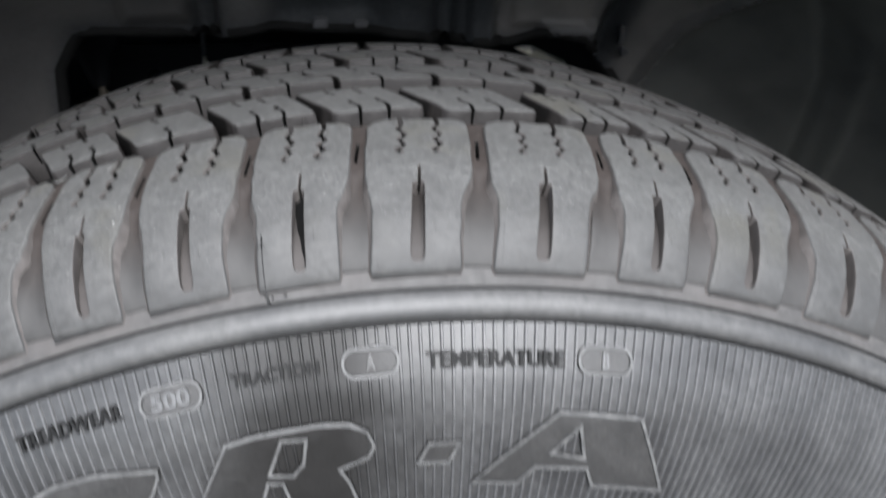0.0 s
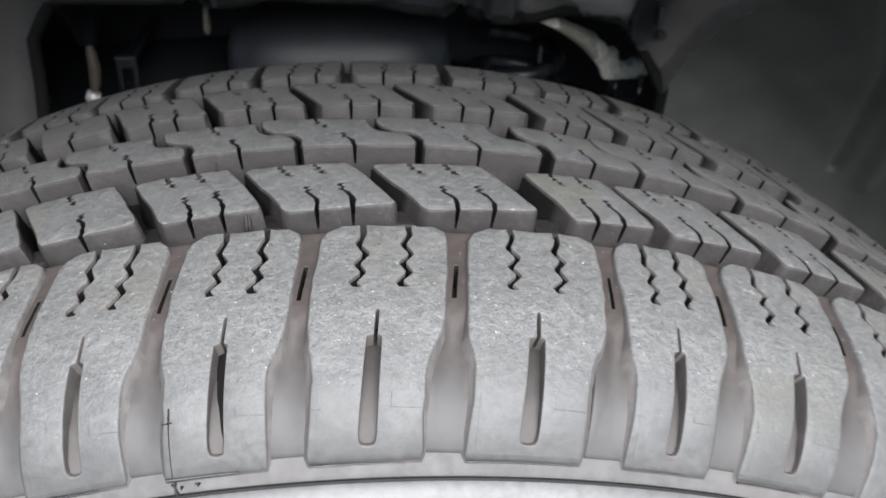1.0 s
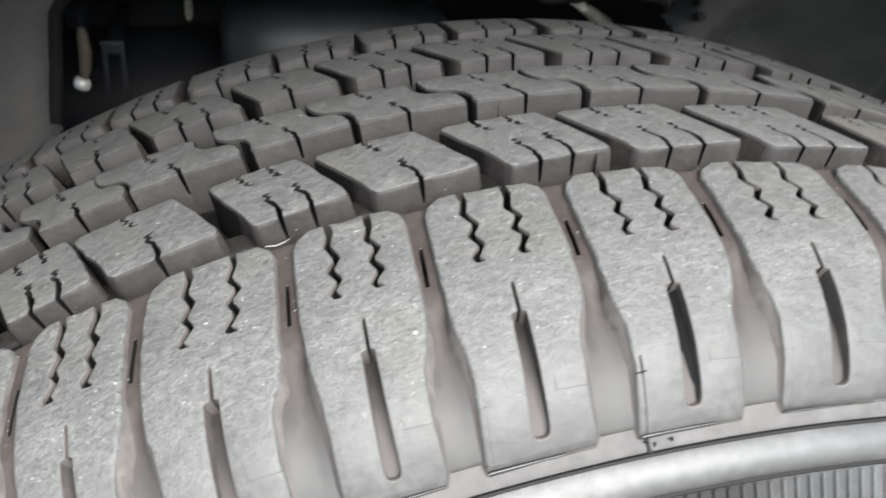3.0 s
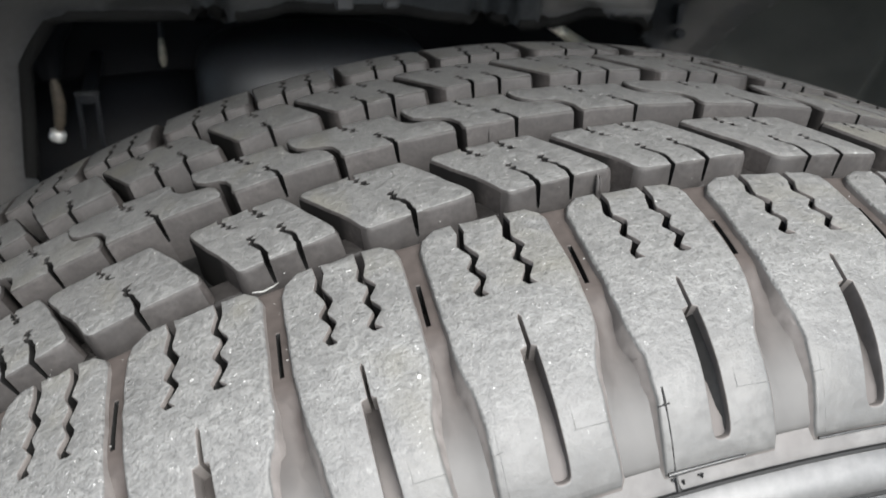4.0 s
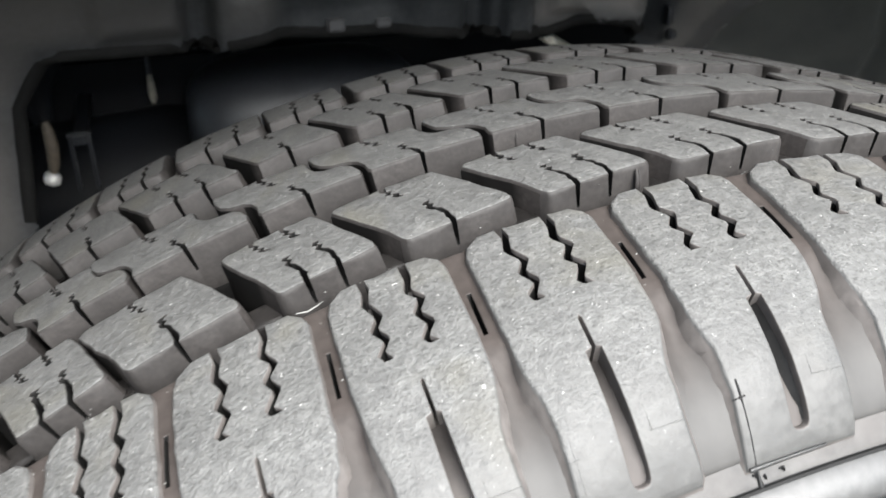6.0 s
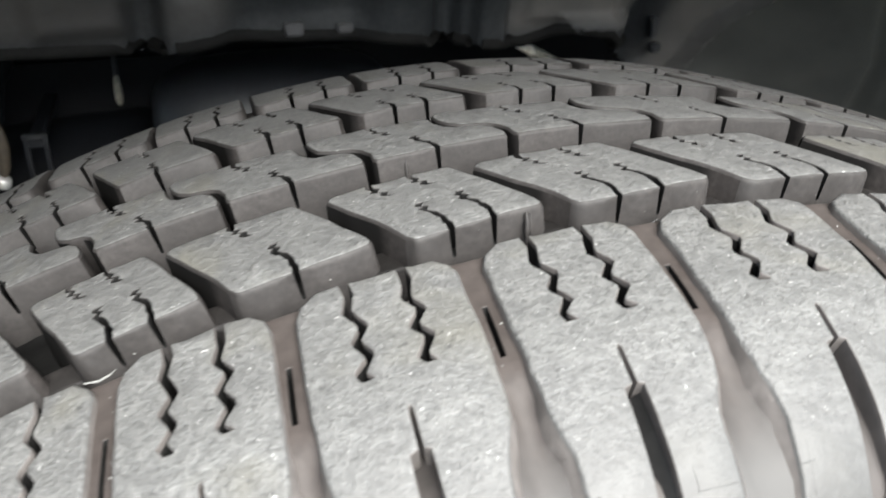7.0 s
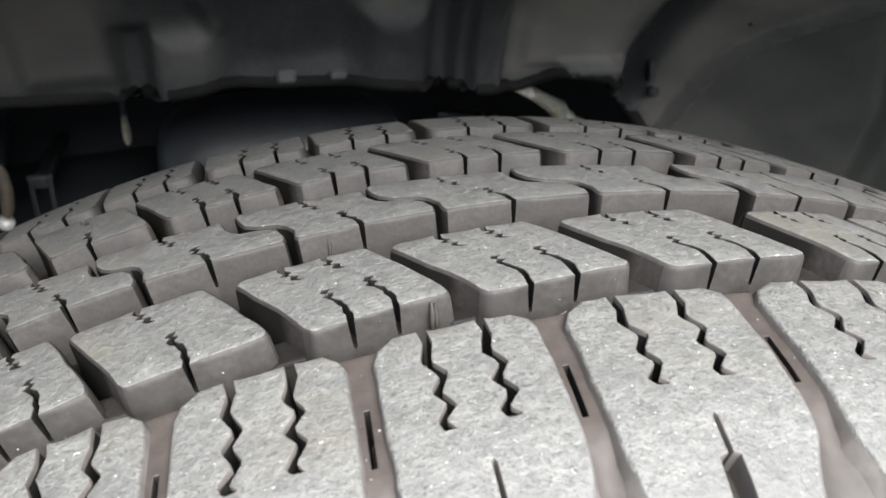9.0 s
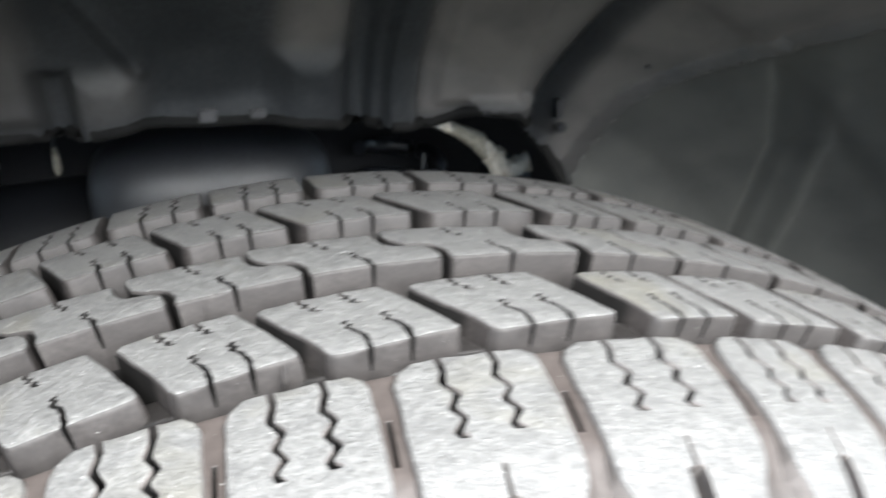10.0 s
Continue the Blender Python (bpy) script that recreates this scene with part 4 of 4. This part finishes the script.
fastener = thing("push_fastener", "small black plastic push fastener in the liner", "fastener", (0.176, 0.284, HUB + 0.34))
under(rounded_box("fastener_tab", (0.175, 0.283, HUB + 0.346), (0.004, 0.006, 0.012), DARK, None), fastener)
under(rounded_box("fastener_head", (0.177, 0.282, HUB + 0.334), (0.006, 0.006, 0.006), DARK, None), fastener)
sp = rounded_box("liner_rivet", (0.2125, 0.2475, HUB + 0.3755), (0.003, 0.002, 0.002), CLIPGREY, None)
tagged(sp, "tiny pale rivet head on the black liner", "rivet")

# ---- suspension seen through the opening ----
susp = thing("front_suspension", "dark coated steel suspension with rubber bellows and coil spring", "suspension", (0, 0.62, HUB + 0.13))
under(rounded_box("frame_rail", (0, 0.63, HUB + 0.22), (3.4, 0.15, 0.18), NEAR_BLACK, None, bevel=0.15), susp)
bm = bmesh.new()
bmesh.ops.create_uvsphere(bm, u_segments=64, v_segments=40, radius=1)
for v in bm.verts:
    c = v.co.copy()
    k = (abs(c.x) ** 4.2 + abs(c.y) ** 2.6 + abs(c.z) ** 2.6) ** (-1 / 3.0)
    v.co = (-0.020 + 0.088 * c.x * k, 0.475 + 0.058 * c.y * k, HUB + 0.250 + 0.052 * c.z * k)
under(part("bellows", smooth(bm, 80), BELLOWS, None, "rounded black rubber bellows"), susp)
under(shaped("bellows_rod", [(-0.012, 0.475, HUB - 0.02), (-0.012, 0.475, HUB + 0.215)], [0.022, 0.022], DARK, None), susp)
under(shaped("suspension_arm", [(-0.30, 0.53, HUB + 0.19), (-0.12, 0.535, HUB + 0.205), (0.02, 0.54, HUB + 0.19), (0.20, 0.55, HUB + 0.16)], [0.055, 0.05, 0.05, 0.045], NEAR_BLACK, None, sides=20, squash=0.8), susp)
under(shaped("arm_bush", [(-0.30, 0.49, HUB + 0.19), (-0.30, 0.57, HUB + 0.19)], [0.045, 0.045], DARK, None, sides=24), susp)
pts = [(0.128 + 0.034 * math.cos(t), 0.48 + 0.034 * math.sin(t), HUB + 0.10 + 0.026 * t / 6.283) for t in np.linspace(0, 6.283 * 6.4, 160)]
under(shaped("coil_spring", pts, [0.0065] * len(pts), DARK, None, "black steel coil spring", sides=10), susp)
under(shaped("spring_bolt", [(0.138, 0.44, HUB + 0.262), (0.138, 0.44, HUB + 0.27), (0.138, 0.44, HUB + 0.276)], [0.0016, 0.002, 0.0012], PLASTIC, None, sides=8), susp)
for x in (-0.1885, -0.1765):
    under(rounded_box("bracket_fork", (x, 0.44, HUB + 0.246), (0.0025, 0.006, 0.042), DARK, None), susp)
under(rounded_box("bracket_crosspiece", (-0.1825, 0.44, HUB + 0.266), (0.016, 0.006, 0.003), PLASTIC, None), susp)
under(rounded_box("bracket_stay", (-0.1825, 0.50, HUB + 0.262), (0.010, 0.13, 0.006), DARK, None), susp)

bolt = thing("hanging_bolt", "pale steel bolt hanging from a thin stalk", "bolt", (-0.127, 0.50, HUB + 0.262))
under(shaped("bolt_stalk", [(-0.1265, 0.50, HUB + 0.345), (-0.1268, 0.50, HUB + 0.285)], [0.0014, 0.0018], PLASTIC, None), bolt)
under(shaped("bolt_tip", [(-0.1268, 0.50, HUB + 0.287), (-0.127, 0.50, HUB + 0.281), (-0.127, 0.50, HUB + 0.274), (-0.127, 0.50, HUB + 0.266), (-0.127, 0.50, HUB + 0.262)],
             [0.0012, 0.0022, 0.0030, 0.0030, 0.0012], OLD, None, "bright corroded bolt end"), bolt)

link = thing("ball_joint", "rust-brown ball joint pin with a bright steel nut", "ball joint", (-0.206, 0.438, HUB + 0.23))
under(shaped("joint_pin", [(-0.1995, 0.438, HUB + 0.282), (-0.1990, 0.438, HUB + 0.276), (-0.1985, 0.438, HUB + 0.264), (-0.1998, 0.438, HUB + 0.252), (-0.2015, 0.438, HUB + 0.246)], [0.0018, 0.0036, 0.0042, 0.0038, 0.0026], TAN, None, "tan rusted pin"), link)
under(shaped("joint_nut", [(-0.2012, 0.437, HUB + 0.2462), (-0.2018, 0.437, HUB + 0.2450), (-0.2035, 0.4368, HUB + 0.2405), (-0.2040, 0.4368, HUB + 0.2393)], [0.0040, 0.0056, 0.0056, 0.0040], STEEL, None, "bright steel nut", sides=6), link)
under(shaped("joint_boot", [(-0.205, 0.45, HUB + 0.33), (-0.204, 0.448, HUB + 0.31), (-0.203, 0.446, HUB + 0.30), (-0.2005, 0.440, HUB + 0.280)], [0.022, 0.020, 0.012, 0.006], NEAR_BLACK, None, "black rubber boot"), link)
# corroded bracket plate
plate_thing = thing("corroded_bracket", "flaking cream and rust-brown corroded metal bracket", "bracket", (0.185, 0.40, HUB + 0.24))
edge = [(0.1244, 0.283), (0.1321, 0.2831), (0.1437, 0.2802), (0.16, 0.2706), (0.1771, 0.2613), (0.1818, 0.2539), (0.188, 0.2502), (0.1914, 0.2446), (0.1984, 0.2436), (0.2034, 0.2399), (0.2027, 0.2358), (0.2063, 0.2305),
        (0.2135, 0.2274), (0.2202, 0.2289), (0.2254, 0.226), (0.2322, 0.2278), (0.2376, 0.2197), (0.24, 0.209), (0.2269, 0.2102), (0.2063, 0.2154), (0.1901, 0.2212), (0.1852, 0.2315), (0.1771, 0.2405), (0.1665, 0.2521), (0.1549, 0.2622), (0.1424, 0.2718)]
bm = bmesh.new()
front = [bm.verts.new((x, 0.352 + 0.85 * (x - 0.131) + rng.uniform(-0.0006, 0.0006), HUB + z)) for x, z in edge]
inset = [bm.verts.new((x + 0.0006, 0.3485 + 0.85 * (x - 0.131) + rng.uniform(-0.001, 0.001), HUB + z)) for x, z in offset(edge, 0.0022 if area(edge) > 0 else -0.0022)]
back = [bm.verts.new((v.co.x, v.co.y + 0.005, v.co.z)) for v in front]
n = len(edge)
for i in range(n):
    j = (i + 1) % n
    bm.faces.new((front[i], front[j], inset[j], inset[i]))
    bm.faces.new((front[j], front[i], back[i], back[j]))
bmesh.ops.triangle_fill(bm, use_beauty=True, edges=[bm.edges.get((inset[i], inset[(i + 1) % n])) for i in range(n)])
bmesh.ops.subdivide_edges(bm, edges=bm.edges[:], cuts=2, use_grid_fill=True)
for v in bm.verts:
    v.co.y += 0.0022 * noise.noise(v.co * 160)
bmesh.ops.recalc_face_normals(bm, faces=bm.faces)
for f in bm.faces:
    c = f.calc_center_median()
    f.material_index = 1 if c.x + 0.006 * noise.noise(c * 220) < 0.178 and c.x > 0.140 else 0
under(part("bracket_plate", bm, (RUST, OLD), None), plate_thing)
under(rounded_box("bracket_leg", (0.2185, 0.450, HUB + 0.2045), (0.030, 0.05, 0.028), DARK, None, "dark bracket foot"), plate_thing)
under(rounded_box("bracket_strap", (0.2195, 0.428, HUB + 0.2035), (0.022, 0.004, 0.005), STEEL, None, "bright metal strip", turn=(0, 12, 0)), plate_thing)

# the arch liner and all that hangs behind it, seated about the wheel
seat = Matrix.Translation((0.0082, -0.0007, HUB + -0.0507)) @ Matrix.LocRotScale(None, Euler([radians(a) for a in (-0.44, 0.11, 0.44)]), (1.0462, 1.0302, 1.0315)) @ Matrix.Translation((0, 0, -HUB))
for ob, moved in [(ob, (0, 0, 0)) for ob in [liner, fastener, sp, susp] + clips] + [(bolt, (-0.004, 0.014, 0.0)), (link, (0.002, -0.033, 0.006))]:
    ob.matrix_basis = seat @ Matrix.Translation(ob.location + Vector(moved))

# body panel with the arch cut out, and the dark engine side behind the liner
# unseen fender; its arch radius is set to shade the inner ribs
bm = bmesh.new()
arc = [(0.511 * math.sin(radians(a)), 0.511 * math.cos(radians(a))) for a in range(-105, 106, 5)]
vi = [bm.verts.new((x, -0.125, HUB + z)) for x, z in arc]
vo = []
for a in range(-105, 106, 5):
    s, c = math.sin(radians(a)), math.cos(radians(a))
    k = min(1.8 / max(abs(s), 1e-6), (0.75 if c > 0 else 0.13) / max(abs(c), 1e-6))
    vo.append(bm.verts.new((s * k, -0.125, HUB + c * k)))
for i in range(len(arc) - 1):
    bm.faces.new((vi[i], vi[i + 1], vo[i + 1], vo[i]))
fender = part("fender", bm, PAINT, None)
md = fender.modifiers.new("thickness", "SOLIDIFY")
md.thickness = 0.012
tagged(fender, "unseen dark painted car fender round the wheel arch, cutting the light", "fender", kind="structure")
bm = bmesh.new()
bmesh.ops.create_cube(bm, size=1)
bmesh.ops.scale(bm, verts=bm.verts, vec=(3.6, 0.04, 1.0))
bmesh.ops.translate(bm, verts=bm.verts, vec=(0, 0.72, 0.64))
wall = part("wall_inner_body", bm, NEAR_BLACK, None)
tagged(wall, "dark inner body wall behind the suspension", "wall", kind="structure")
# unseen cover above the arch, added to block the sky
bm = bmesh.new()
bmesh.ops.create_cube(bm, size=1)
bmesh.ops.scale(bm, verts=bm.verts, vec=(3.6, 0.88, 0.04))
bmesh.ops.translate(bm, verts=bm.verts, vec=(0, 0.31, 1.14))
roof = part("sky_cover", bm, DARK, None)
tagged(roof, "unseen dark cover over the arch that keeps the sky out", "ceiling", kind="structure")

# unseen pan, added to stop daylight reaching the suspension from below
bm = bmesh.new()
bmesh.ops.create_cube(bm, size=1)
bmesh.ops.scale(bm, verts=bm.verts, vec=(3.6, 0.34, 0.03))
bmesh.ops.translate(bm, verts=bm.verts, vec=(0, 0.53, 0.235))
pan = part("light_block_pan", bm, NEAR_BLACK, None)
tagged(pan, "unseen dark pan added to keep light out from below", "floor pan", kind="structure")
